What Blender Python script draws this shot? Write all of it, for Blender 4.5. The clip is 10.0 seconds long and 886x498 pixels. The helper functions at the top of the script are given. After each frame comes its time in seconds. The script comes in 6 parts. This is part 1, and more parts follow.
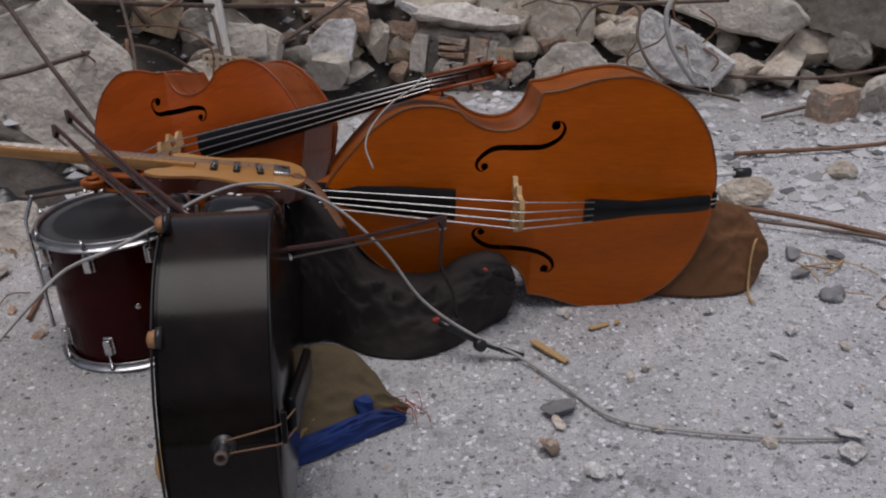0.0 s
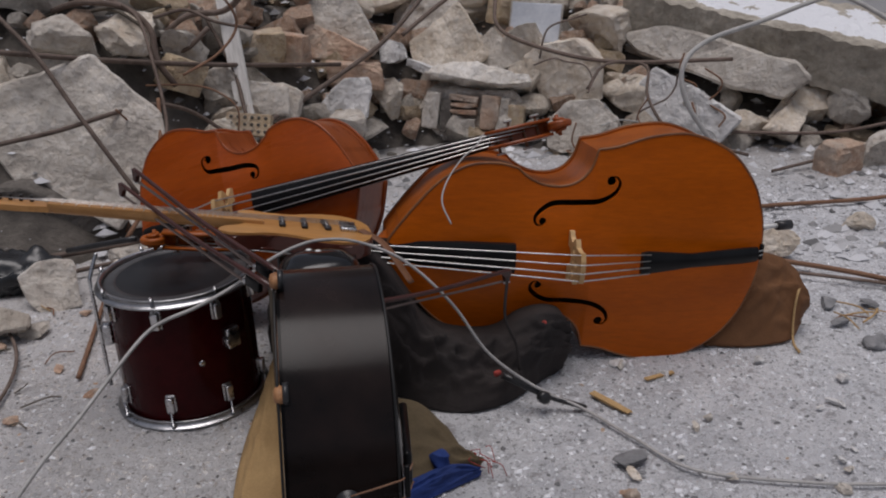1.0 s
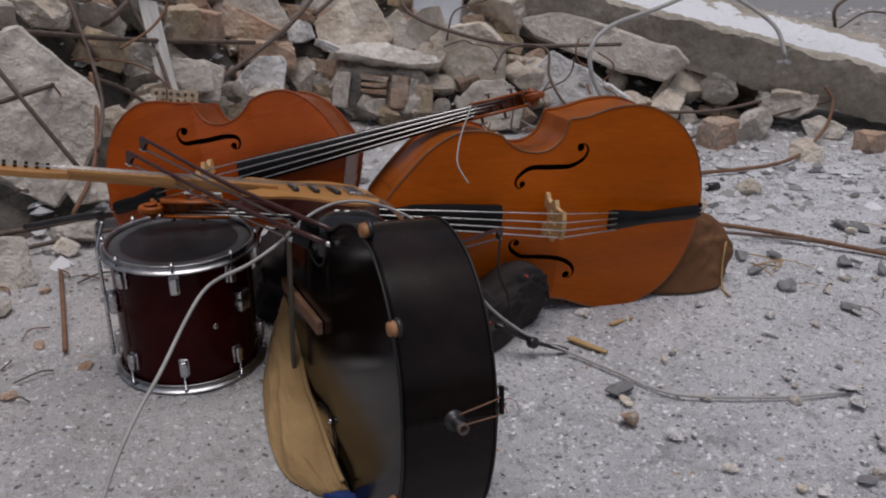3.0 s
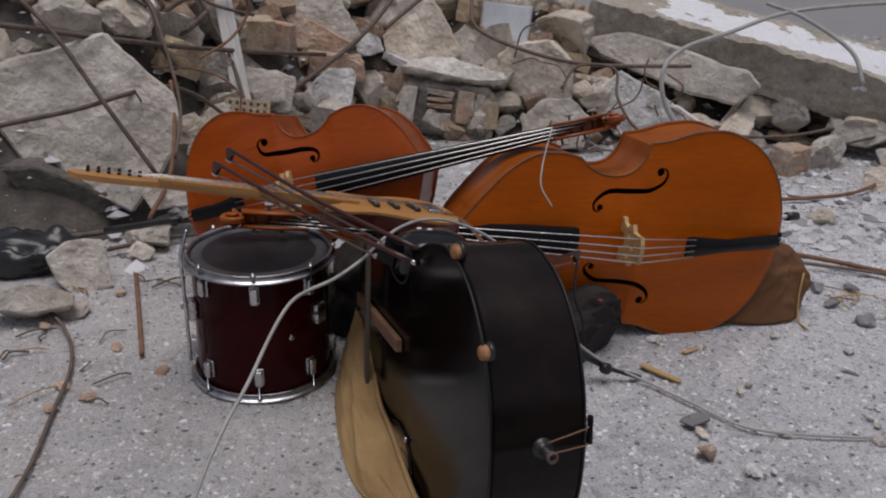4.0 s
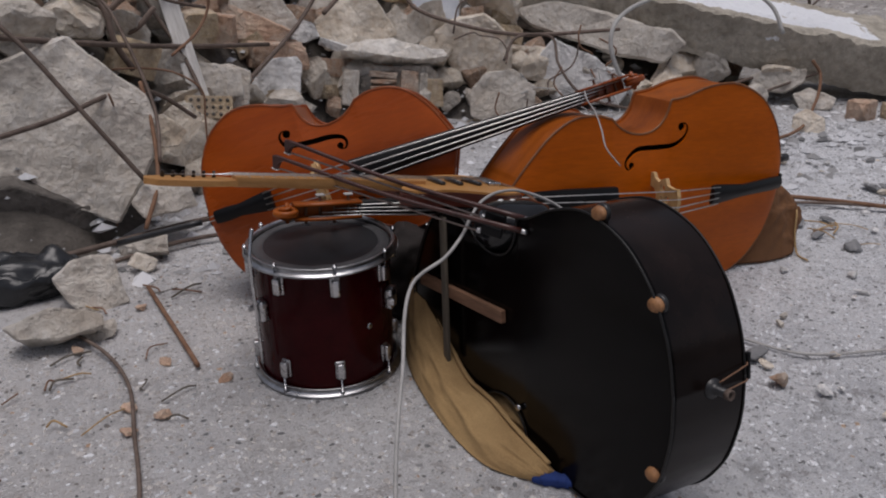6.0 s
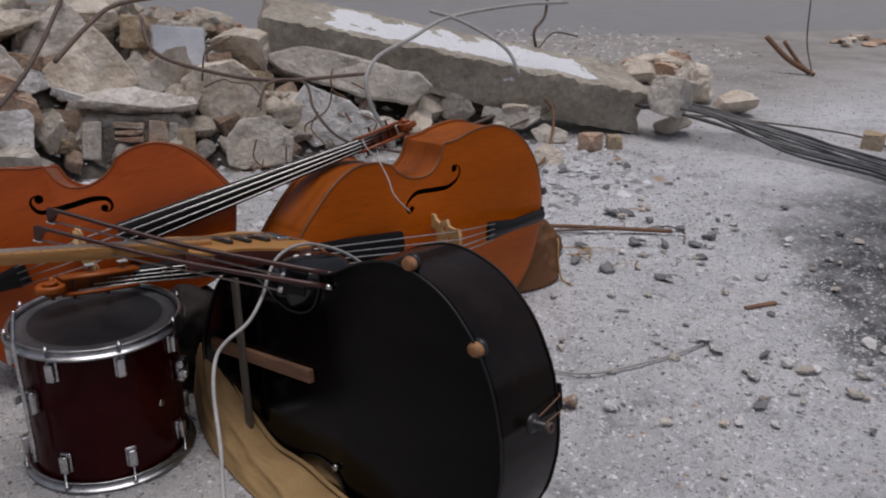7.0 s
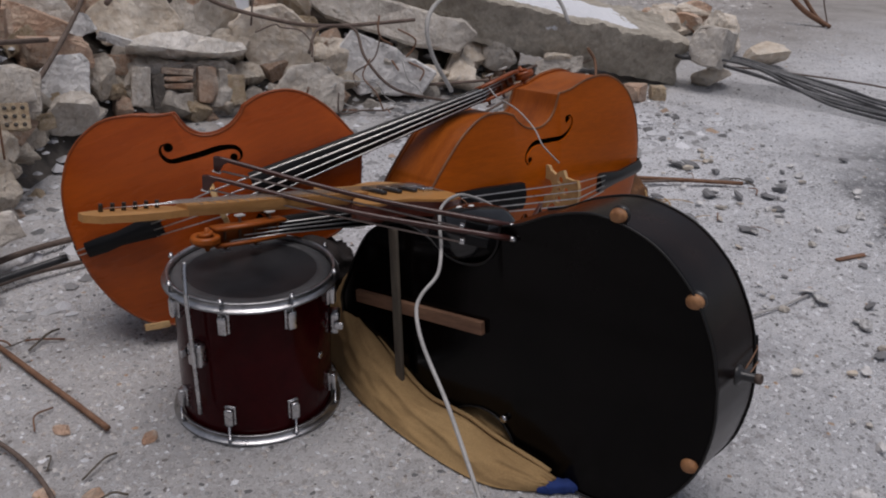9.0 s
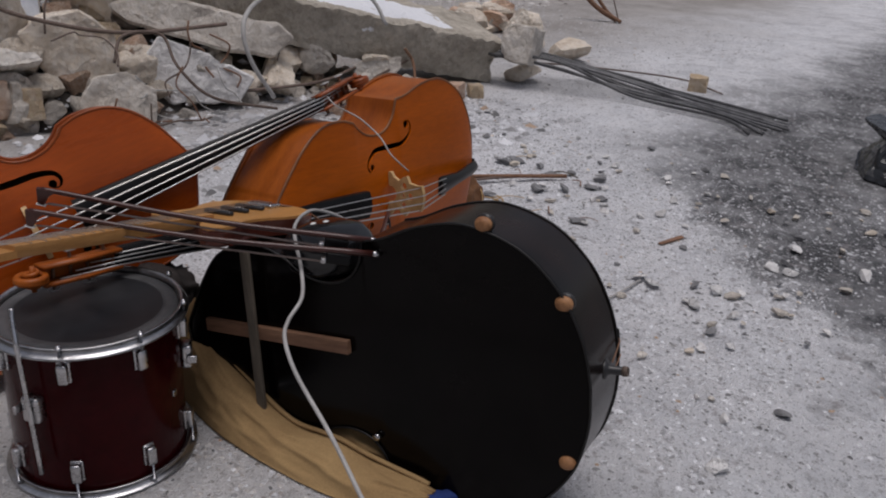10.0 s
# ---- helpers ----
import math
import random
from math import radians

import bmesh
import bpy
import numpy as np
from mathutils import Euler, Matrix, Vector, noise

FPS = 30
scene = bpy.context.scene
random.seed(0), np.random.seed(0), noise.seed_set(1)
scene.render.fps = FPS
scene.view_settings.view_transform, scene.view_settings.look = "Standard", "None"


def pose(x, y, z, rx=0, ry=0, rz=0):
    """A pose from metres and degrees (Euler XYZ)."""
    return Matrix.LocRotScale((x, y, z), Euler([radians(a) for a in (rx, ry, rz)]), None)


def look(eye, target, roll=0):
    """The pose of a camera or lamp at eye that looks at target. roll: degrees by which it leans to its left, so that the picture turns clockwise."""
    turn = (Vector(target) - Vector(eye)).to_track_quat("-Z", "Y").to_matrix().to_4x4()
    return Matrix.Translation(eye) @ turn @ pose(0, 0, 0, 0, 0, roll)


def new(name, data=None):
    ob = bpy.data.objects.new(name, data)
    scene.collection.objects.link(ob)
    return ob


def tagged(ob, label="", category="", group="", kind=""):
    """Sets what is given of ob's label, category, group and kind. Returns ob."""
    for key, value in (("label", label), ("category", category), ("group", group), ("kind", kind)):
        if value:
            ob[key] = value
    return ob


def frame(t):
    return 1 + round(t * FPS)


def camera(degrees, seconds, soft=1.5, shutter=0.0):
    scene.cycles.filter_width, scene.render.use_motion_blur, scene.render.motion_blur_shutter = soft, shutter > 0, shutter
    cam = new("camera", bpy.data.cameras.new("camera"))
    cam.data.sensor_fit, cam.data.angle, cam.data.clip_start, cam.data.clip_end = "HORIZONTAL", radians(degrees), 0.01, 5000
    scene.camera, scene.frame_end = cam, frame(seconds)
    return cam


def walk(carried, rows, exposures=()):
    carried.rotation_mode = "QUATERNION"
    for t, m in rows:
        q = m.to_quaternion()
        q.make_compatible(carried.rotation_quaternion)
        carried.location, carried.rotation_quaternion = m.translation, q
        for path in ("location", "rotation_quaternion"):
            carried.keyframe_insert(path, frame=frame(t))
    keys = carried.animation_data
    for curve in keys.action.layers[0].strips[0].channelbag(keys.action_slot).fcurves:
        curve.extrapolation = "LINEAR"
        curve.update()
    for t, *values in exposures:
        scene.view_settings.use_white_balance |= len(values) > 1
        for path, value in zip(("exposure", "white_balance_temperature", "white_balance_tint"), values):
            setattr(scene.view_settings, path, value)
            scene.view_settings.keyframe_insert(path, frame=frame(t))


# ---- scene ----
cam = camera(56.3, 10.0, soft=2.0)
PATH = [
    (0, (0.032, -0.027, 1.318), (0.002, 1.77, 0.439), -2.3),
    (0.5, (-0.11, -0.046, 1.351), (-0.166, 1.809, 0.607), -4.2),
    (1, (-0.228, -0.054, 1.342), (-0.182, 1.794, 0.579), -1.9),
    (1.5, (-0.355, -0.053, 1.324), (-0.041, 1.767, 0.557), 0.8),
    (2, (-0.445, -0.074, 1.346), (-0.053, 1.735, 0.589), 2.1),
    (2.5, (-0.596, -0.137, 1.336), (-0.099, 1.64, 0.565), 1.8),
    (3, (-0.72, -0.198, 1.346), (-0.288, 1.586, 0.553), 1.2),
    (3.2, (-0.75, -0.208, 1.349), (-0.366, 1.589, 0.56), 1.3),
    (4.3, (-0.864, -0.149, 1.361), (-0.535, 1.675, 0.61), 2.2),
    (4.5, (-0.925, -0.147, 1.356), (-0.526, 1.672, 0.625), 2.6),
    (5, (-1.177, -0.132, 1.335), (-0.62, 1.618, 0.543), 0.4),
    (5.2, (-1.239, -0.132, 1.344), (-0.696, 1.609, 0.523), -0.3),
    (6.3, (-1.406, 0.011, 1.333), (-0.641, 1.691, 0.563), -0.7),
    (6.5, (-1.427, 0.042, 1.345), (-0.513, 1.666, 0.619), -0.7),
    (7, (-1.464, 0.06, 1.355), (-0.295, 1.519, 0.645), 1.6),
    (7.5, (-1.614, 0.131, 1.353), (-0.292, 1.46, 0.655), 1.5),
    (8, (-1.765, 0.206, 1.355), (-0.403, 1.467, 0.61), 2.4),
    (8.5, (-1.821, 0.269, 1.346), (-0.532, 1.577, 0.555), 4.1),
    (9, (-1.837, 0.39, 1.332), (-0.637, 1.766, 0.514), 2.7),
    (9.5, (-1.837, 0.489, 1.325), (-0.606, 1.805, 0.457), 2.1),
    (10, (-1.864, 0.504, 1.343), (-0.367, 1.562, 0.544), 3.8),
]
walk(cam, [(t, look(eye, target, roll)) for t, eye, target, roll in PATH])

# ---- light ----
world = bpy.data.worlds.new("overcast_sky")
scene.world = world
world.use_nodes = True
wn = world.node_tree.nodes
sky = wn.new("ShaderNodeTexSky")
sky.sky_type, sky.sun_disc = "NISHITA", False
sky.sun_elevation, sky.sun_rotation = radians(86), radians(206)
sky.dust_density, sky.ozone_density, sky.air_density = 2.0, 1.5, 1.0
soften = wn.new("ShaderNodeHueSaturation")
soften.inputs["Saturation"].default_value = 0.45
world.node_tree.links.new(sky.outputs[0], soften.inputs["Color"])
world.node_tree.links.new(soften.outputs[0], wn["Background"].inputs[0])
wn["Background"].inputs[1].default_value = 0.09
sun = new("sun", bpy.data.lights.new("sun", "SUN"))
sun.data.energy, sun.data.angle, sun.data.color = 2.0, radians(40), (1.0, 0.97, 0.94)
sun.matrix_world = look((-0.3, -0.6, 10), (0, 0, 0))
scene.view_settings.exposure = -0.36
scene.view_settings.use_white_balance = True
scene.view_settings.white_balance_temperature, scene.view_settings.white_balance_tint = 6500, 15


# ---- materials ----
def surface(name, low, high, scale=6.0, rough=0.8, metal=0.0, bump=0.3, grain=60.0, vary=0.0, coat=0.0, spread=(0.3, 0.7), depth=0.01, stretch=(1, 1, 1), rough_vary=0.1, shine=0.5, speckle=0.35):
    """Two-scale procedural surface: broad stains between two colours, fine grain in the relief."""
    m = bpy.data.materials.new(name)
    m.use_nodes = True
    n, l = m.node_tree.nodes, m.node_tree.links
    b = n["Principled BSDF"]
    coords = n.new("ShaderNodeTexCoord")
    mapping = n.new("ShaderNodeMapping")
    mapping.inputs["Scale"].default_value = stretch
    info = n.new("ShaderNodeObjectInfo")
    shift = n.new("ShaderNodeVectorMath")
    shift.operation = "ADD"
    jump = n.new("ShaderNodeMath")
    jump.operation, jump.inputs[1].default_value = "MULTIPLY", 37.0
    l.new(info.outputs["Random"], jump.inputs[0])
    l.new(coords.outputs["Object"], mapping.inputs["Vector"])
    l.new(mapping.outputs[0], shift.inputs[0])
    l.new(jump.outputs[0], shift.inputs[1])
    broad = n.new("ShaderNodeTexNoise")
    broad.inputs["Scale"].default_value, broad.inputs["Detail"].default_value, broad.inputs["Roughness"].default_value = scale, 8, 0.62
    fine = n.new("ShaderNodeTexNoise")
    fine.inputs["Scale"].default_value, fine.inputs["Detail"].default_value, fine.inputs["Roughness"].default_value = grain, 5, 0.7
    ramp = n.new("ShaderNodeValToRGB")
    ramp.color_ramp.elements[0].position, ramp.color_ramp.elements[1].position = spread
    ramp.color_ramp.elements[0].color, ramp.color_ramp.elements[1].color = (*low, 1), (*high, 1)
    l.new(shift.outputs[0], broad.inputs["Vector"])
    l.new(shift.outputs[0], fine.inputs["Vector"])
    l.new(broad.outputs[0], ramp.inputs[0])
    tone = n.new("ShaderNodeHueSaturation")
    value = n.new("ShaderNodeMapRange")
    value.inputs["To Min"].default_value, value.inputs["To Max"].default_value = 1 - vary, 1 + vary
    l.new(info.outputs["Random"], value.inputs["Value"])
    l.new(value.outputs[0], tone.inputs["Value"])
    speck = n.new("ShaderNodeMix")
    speck.data_type, speck.blend_type = "RGBA", "OVERLAY"
    speck.inputs["Factor"].default_value = speckle
    l.new(ramp.outputs[0], speck.inputs["A"])
    l.new(fine.outputs[0], speck.inputs["B"])
    l.new(speck.outputs["Result"], tone.inputs["Color"])
    l.new(tone.outputs[0], b.inputs["Base Color"])
    gloss = n.new("ShaderNodeMapRange")
    gloss.inputs["To Min"].default_value, gloss.inputs["To Max"].default_value = max(rough - rough_vary, 0.02), min(rough + rough_vary, 1)
    l.new(broad.outputs[0], gloss.inputs["Value"])
    l.new(gloss.outputs[0], b.inputs["Roughness"])
    b.inputs["Metallic"].default_value = metal
    b.inputs["Specular IOR Level"].default_value = shine
    b.inputs["Coat Weight"].default_value = coat
    b.inputs["Coat Roughness"].default_value = 0.15
    total = n.new("ShaderNodeMath")
    total.operation, total.inputs[1].default_value = "MULTIPLY_ADD", 0.4
    l.new(fine.outputs[0], total.inputs[0])
    l.new(broad.outputs[0], total.inputs[2])
    relief = n.new("ShaderNodeBump")
    relief.inputs["Strength"].default_value, relief.inputs["Distance"].default_value = bump, depth
    l.new(total.outputs[0], relief.inputs["Height"])
    l.new(relief.outputs[0], b.inputs["Normal"])
    return m


def ground_surface():
    """Chalky rubble dust over dark worn asphalt, with stains and fine grit."""
    m = surface("dusty_ground", (0.60, 0.605, 0.63), (0.86, 0.87, 0.90), 1.6, 0.92, bump=0.8, grain=26, depth=0.02, speckle=0.4, spread=(0.32, 0.62))
    n, l = m.node_tree.nodes, m.node_tree.links
    b = n["Principled BSDF"]
    dust = b.inputs["Base Color"].links[0].from_socket
    coords = n.new("ShaderNodeTexCoord")
    part_xyz = n.new("ShaderNodeSeparateXYZ")
    l.new(coords.outputs["Object"], part_xyz.inputs[0])

    def calc(op, a, c=None, d=None):
        k = n.new("ShaderNodeMath")
        k.operation = op
        for s, v in zip(k.inputs, (a, c, d)):
            if isinstance(v, (int, float)):
                s.default_value = v
            elif v is not None:
                l.new(v, s)
        return k.outputs[0]

    def wave(scale, detail, rough):
        k = n.new("ShaderNodeTexNoise")
        k.inputs["Scale"].default_value, k.inputs["Detail"].default_value, k.inputs["Roughness"].default_value = scale, detail, rough
        l.new(coords.outputs["Object"], k.inputs["Vector"])
        return k.outputs[0]

    def blend(f, a, c):
        k = n.new("ShaderNodeMix")
        k.data_type = "RGBA"
        for s, v in ((k.inputs["Factor"], f), (k.inputs["A"], a), (k.inputs["B"], c)):
            if isinstance(v, tuple):
                s.default_value = v
            else:
                l.new(v, s)
        return k.outputs["Result"]

    def band(v, lo, hi):
        k = n.new("ShaderNodeMapRange")
        k.interpolation_type = "SMOOTHSTEP"
        k.inputs["From Min"].default_value, k.inputs["From Max"].default_value = lo, hi
        l.new(v, k.inputs["Value"])
        return k.outputs[0]

    side = calc("MULTIPLY_ADD", part_xyz.outputs[1], -0.9, part_xyz.outputs[0])
    rag = calc("MULTIPLY_ADD", wave(1.3, 9, 0.72), 1.9, side)
    bare = band(rag, 1.05, 1.50)
    near = calc("SUBTRACT", 1.0, band(calc("MULTIPLY_ADD", wave(0.9, 6, 0.6), 1.5, part_xyz.outputs[1]), 2.5, 3.5))
    bare = calc("MULTIPLY", bare, near)
    film = band(wave(2.3, 9, 0.72), 0.42, 0.66)
    asphalt = blend(film, (0.05, 0.052, 0.058, 1), (0.22, 0.222, 0.23, 1))
    mixed = blend(bare, dust, asphalt)
    # drifts of white dust and patches of bare grey grit
    drift = band(wave(3.4, 10, 0.70), 0.45, 0.57)
    bald = band(calc("SUBTRACT", 1.0, wave(4.6, 10, 0.72)), 0.54, 0.64)
    mixed = blend(calc("MULTIPLY", bald, 0.55), mixed, (0.33, 0.325, 0.33, 1))
    mixed = blend(calc("MULTIPLY", calc("MULTIPLY", drift, calc("MULTIPLY_ADD", bare, -0.75, 1.0)), 0.70), mixed, (0.88, 0.88, 0.90, 1))
    # chips and crumbs of many tones, too small to be stones of their own
    chips = n.new("ShaderNodeTexVoronoi")
    chips.inputs["Scale"].default_value = 130
    l.new(coords.outputs["Object"], chips.inputs["Vector"])
    grey = n.new("ShaderNodeSeparateColor")
    l.new(chips.outputs["Color"], grey.inputs[0])
    pale = calc("MULTIPLY", calc("GREATER_THAN", grey.outputs[0], 0.86), calc("LESS_THAN", chips.outputs["Distance"], 0.42))
    dark = calc("MULTIPLY", calc("LESS_THAN", grey.outputs[0], 0.15), calc("LESS_THAN", chips.outputs["Distance"], 0.45))
    mixed = blend(calc("MULTIPLY", pale, 0.3), mixed, (0.74, 0.73, 0.72, 1))
    mixed = blend(calc("MULTIPLY", dark, 0.22), mixed, (0.20, 0.195, 0.19, 1))
    # ragged specks and crusts at two sizes; dark ones double as small shadows
    mixed = blend(calc("MULTIPLY", band(wave(42, 6, 0.72), 0.565, 0.605), 0.66), mixed, (0.27, 0.27, 0.28, 1))
    mixed = blend(calc("MULTIPLY", band(wave(27, 7, 0.72), 0.57, 0.61), 0.75), mixed, (0.90, 0.905, 0.93, 1))
    mixed = blend(calc("MULTIPLY", band(wave(13, 8, 0.74), 0.565, 0.62), 0.60), mixed, (0.34, 0.315, 0.32, 1))
    mixed = blend(calc("MULTIPLY", band(wave(90, 4, 0.7), 0.60, 0.66), 0.6), mixed, (0.16, 0.158, 0.16, 1))
    # trodden brownish soil towards the drum's side
    soil = calc("MULTIPLY", calc("SUBTRACT", 1.0, band(part_xyz.outputs[0], -1.7, 0.3)), band(wave(1.7, 6, 0.6), 0.15, 0.55))
    mixed = blend(calc("MULTIPLY", soil, 0.5), mixed, (0.60, 0.555, 0.52, 1))
    # brown dirt and grit further out, then a grey road
    out = band(calc("MULTIPLY_ADD", wave(0.5, 5, 0.6), 2.5, part_xyz.outputs[1]), 4.2, 6.5)
    dirt = blend(band(wave(1.3, 8, 0.7), 0.35, 0.65), (0.27, 0.235, 0.205, 1), (0.42, 0.39, 0.36, 1))
    mixed = blend(calc("MULTIPLY", out, 0.8), mixed, dirt)
    road_band = calc("MULTIPLY", band(calc("MULTIPLY_ADD", part_xyz.outputs[0], 0.25, part_xyz.outputs[1]), 10.2, 11.0), calc("SUBTRACT", 1.0, band(calc("MULTIPLY_ADD", part_xyz.outputs[0], 0.25, part_xyz.outputs[1]), 21.0, 22.0)))
    mixed = blend(calc("MULTIPLY", road_band, 0.85), mixed, (0.34, 0.345, 0.36, 1))
    l.new(mixed, b.inputs["Base Color"])
    first = b.inputs["Normal"].links[0].from_socket
    grit_bump = n.new("ShaderNodeBump")
    grit_bump.inputs["Strength"].default_value, grit_bump.inputs["Distance"].default_value = 1.0, 0.011
    height = calc("ADD", calc("MULTIPLY", wave(55, 7, 0.78), 1.6), calc("MULTIPLY", chips.outputs["Distance"], -0.8))
    l.new(height, grit_bump.inputs["Height"])
    l.new(first, grit_bump.inputs["Normal"])
    l.new(grit_bump.outputs[0], b.inputs["Normal"])
    return m


def painted_slab():
    """Rough concrete whose upper face keeps a ragged, flaking band of white paint."""
    m = surface("painted_concrete", (0.31, 0.275, 0.225), (0.58, 0.53, 0.45), 4, 0.92, bump=1.0, grain=22, depth=0.06, speckle=0.6)
    n, l = m.node_tree.nodes, m.node_tree.links
    b = n["Principled BSDF"]
    base = b.inputs["Base Color"].links[0].from_socket
    coords = n.new("ShaderNodeTexCoord")
    xyz = n.new("ShaderNodeSeparateXYZ")
    l.new(coords.outputs["Object"], xyz.inputs[0])
    spots = n.new("ShaderNodeTexNoise")
    spots.inputs["Scale"].default_value, spots.inputs["Detail"].default_value, spots.inputs["Roughness"].default_value = 3.2, 10, 0.66
    l.new(coords.outputs["Object"], spots.inputs["Vector"])

    def ramp(v, lo, hi, a=0.0, c=1.0):
        k = n.new("ShaderNodeMapRange")
        for name, value in (("From Min", lo), ("From Max", hi), ("To Min", a), ("To Max", c)):
            k.inputs[name].default_value = value
        l.new(v, k.inputs["Value"])
        return k.outputs[0]

    def both(op, a, c):
        k = n.new("ShaderNodeMath")
        k.operation = op
        for s, v in zip(k.inputs, (a, c)):
            if isinstance(v, float):
                s.default_value = v
            else:
                l.new(v, s)
        return k.outputs[0]

    across = both("MULTIPLY", ramp(xyz.outputs[1], 0.02, 0.10), both("SUBTRACT", 1.0, ramp(xyz.outputs[1], 0.42, 0.62)))
    along = both("MULTIPLY", ramp(xyz.outputs[0], 0.30, 0.50), both("SUBTRACT", 1.0, ramp(xyz.outputs[0], 2.35, 2.55)))
    where = both("MULTIPLY", both("MULTIPLY", across, along), ramp(xyz.outputs[2], -0.035, -0.012))
    keep = ramp(both("ADD", both("MULTIPLY", where, 0.27), spots.outputs[0]), 0.675, 0.695)
    mix = n.new("ShaderNodeMix")
    mix.data_type = "RGBA"
    mix.inputs["B"].default_value = (0.87, 0.885, 0.92, 1)
    l.new(keep, mix.inputs["Factor"])
    l.new(base, mix.inputs["A"])
    l.new(mix.outputs["Result"], b.inputs["Base Color"])
    return m


def masonry(name, low, high, scale, grain, stain, dust, vary=0.14):
    """Broken mineral stuff: stained patches, pale crusts and dark pits on a rough grain."""
    m = surface(name, low, high, scale, 0.93, bump=1.0, grain=grain, vary=vary, depth=0.05, speckle=0.6)
    n, l = m.node_tree.nodes, m.node_tree.links
    b = n["Principled BSDF"]
    colour = b.inputs["Base Color"].links[0].from_socket
    where = next(k for k in n if k.bl_idname == "ShaderNodeVectorMath").outputs[0]
    heights = []
    for size, lo, hi, amount, tone in ((3.5, 0.50, 0.64, 0.45, stain), (7.0, 0.52, 0.62, 0.42, dust), (38.0, 0.62, 0.70, 0.40, tuple(0.4 * c for c in low))):
        tex = n.new("ShaderNodeTexNoise")
        tex.inputs["Scale"].default_value, tex.inputs["Detail"].default_value, tex.inputs["Roughness"].default_value = size, 9, 0.72
        l.new(where, tex.inputs["Vector"])
        keep = n.new("ShaderNodeMapRange")
        for key, value in (("From Min", lo), ("From Max", hi), ("To Min", 0.0), ("To Max", amount)):
            keep.inputs[key].default_value = value
        l.new(tex.outputs[0], keep.inputs["Value"])
        mix = n.new("ShaderNodeMix")
        mix.data_type = "RGBA"
        mix.inputs["B"].default_value = (*tone, 1)
        l.new(keep.outputs[0], mix.inputs["Factor"])
        l.new(colour, mix.inputs["A"])
        colour = mix.outputs["Result"]
        heights.append(keep.outputs[0])
    l.new(colour, b.inputs["Base Color"])
    first = b.inputs["Normal"].links[0].from_socket
    pits = n.new("ShaderNodeMath")
    pits.operation = "SUBTRACT"
    l.new(heights[1], pits.inputs[0])
    l.new(heights[2], pits.inputs[1])
    relief = n.new("ShaderNodeBump")
    relief.inputs["Strength"].default_value, relief.inputs["Distance"].default_value = 0.8, 0.012
    l.new(pits.outputs[0], relief.inputs["Height"])
    l.new(first, relief.inputs["Normal"])
    l.new(relief.outputs[0], b.inputs["Normal"])
    return m


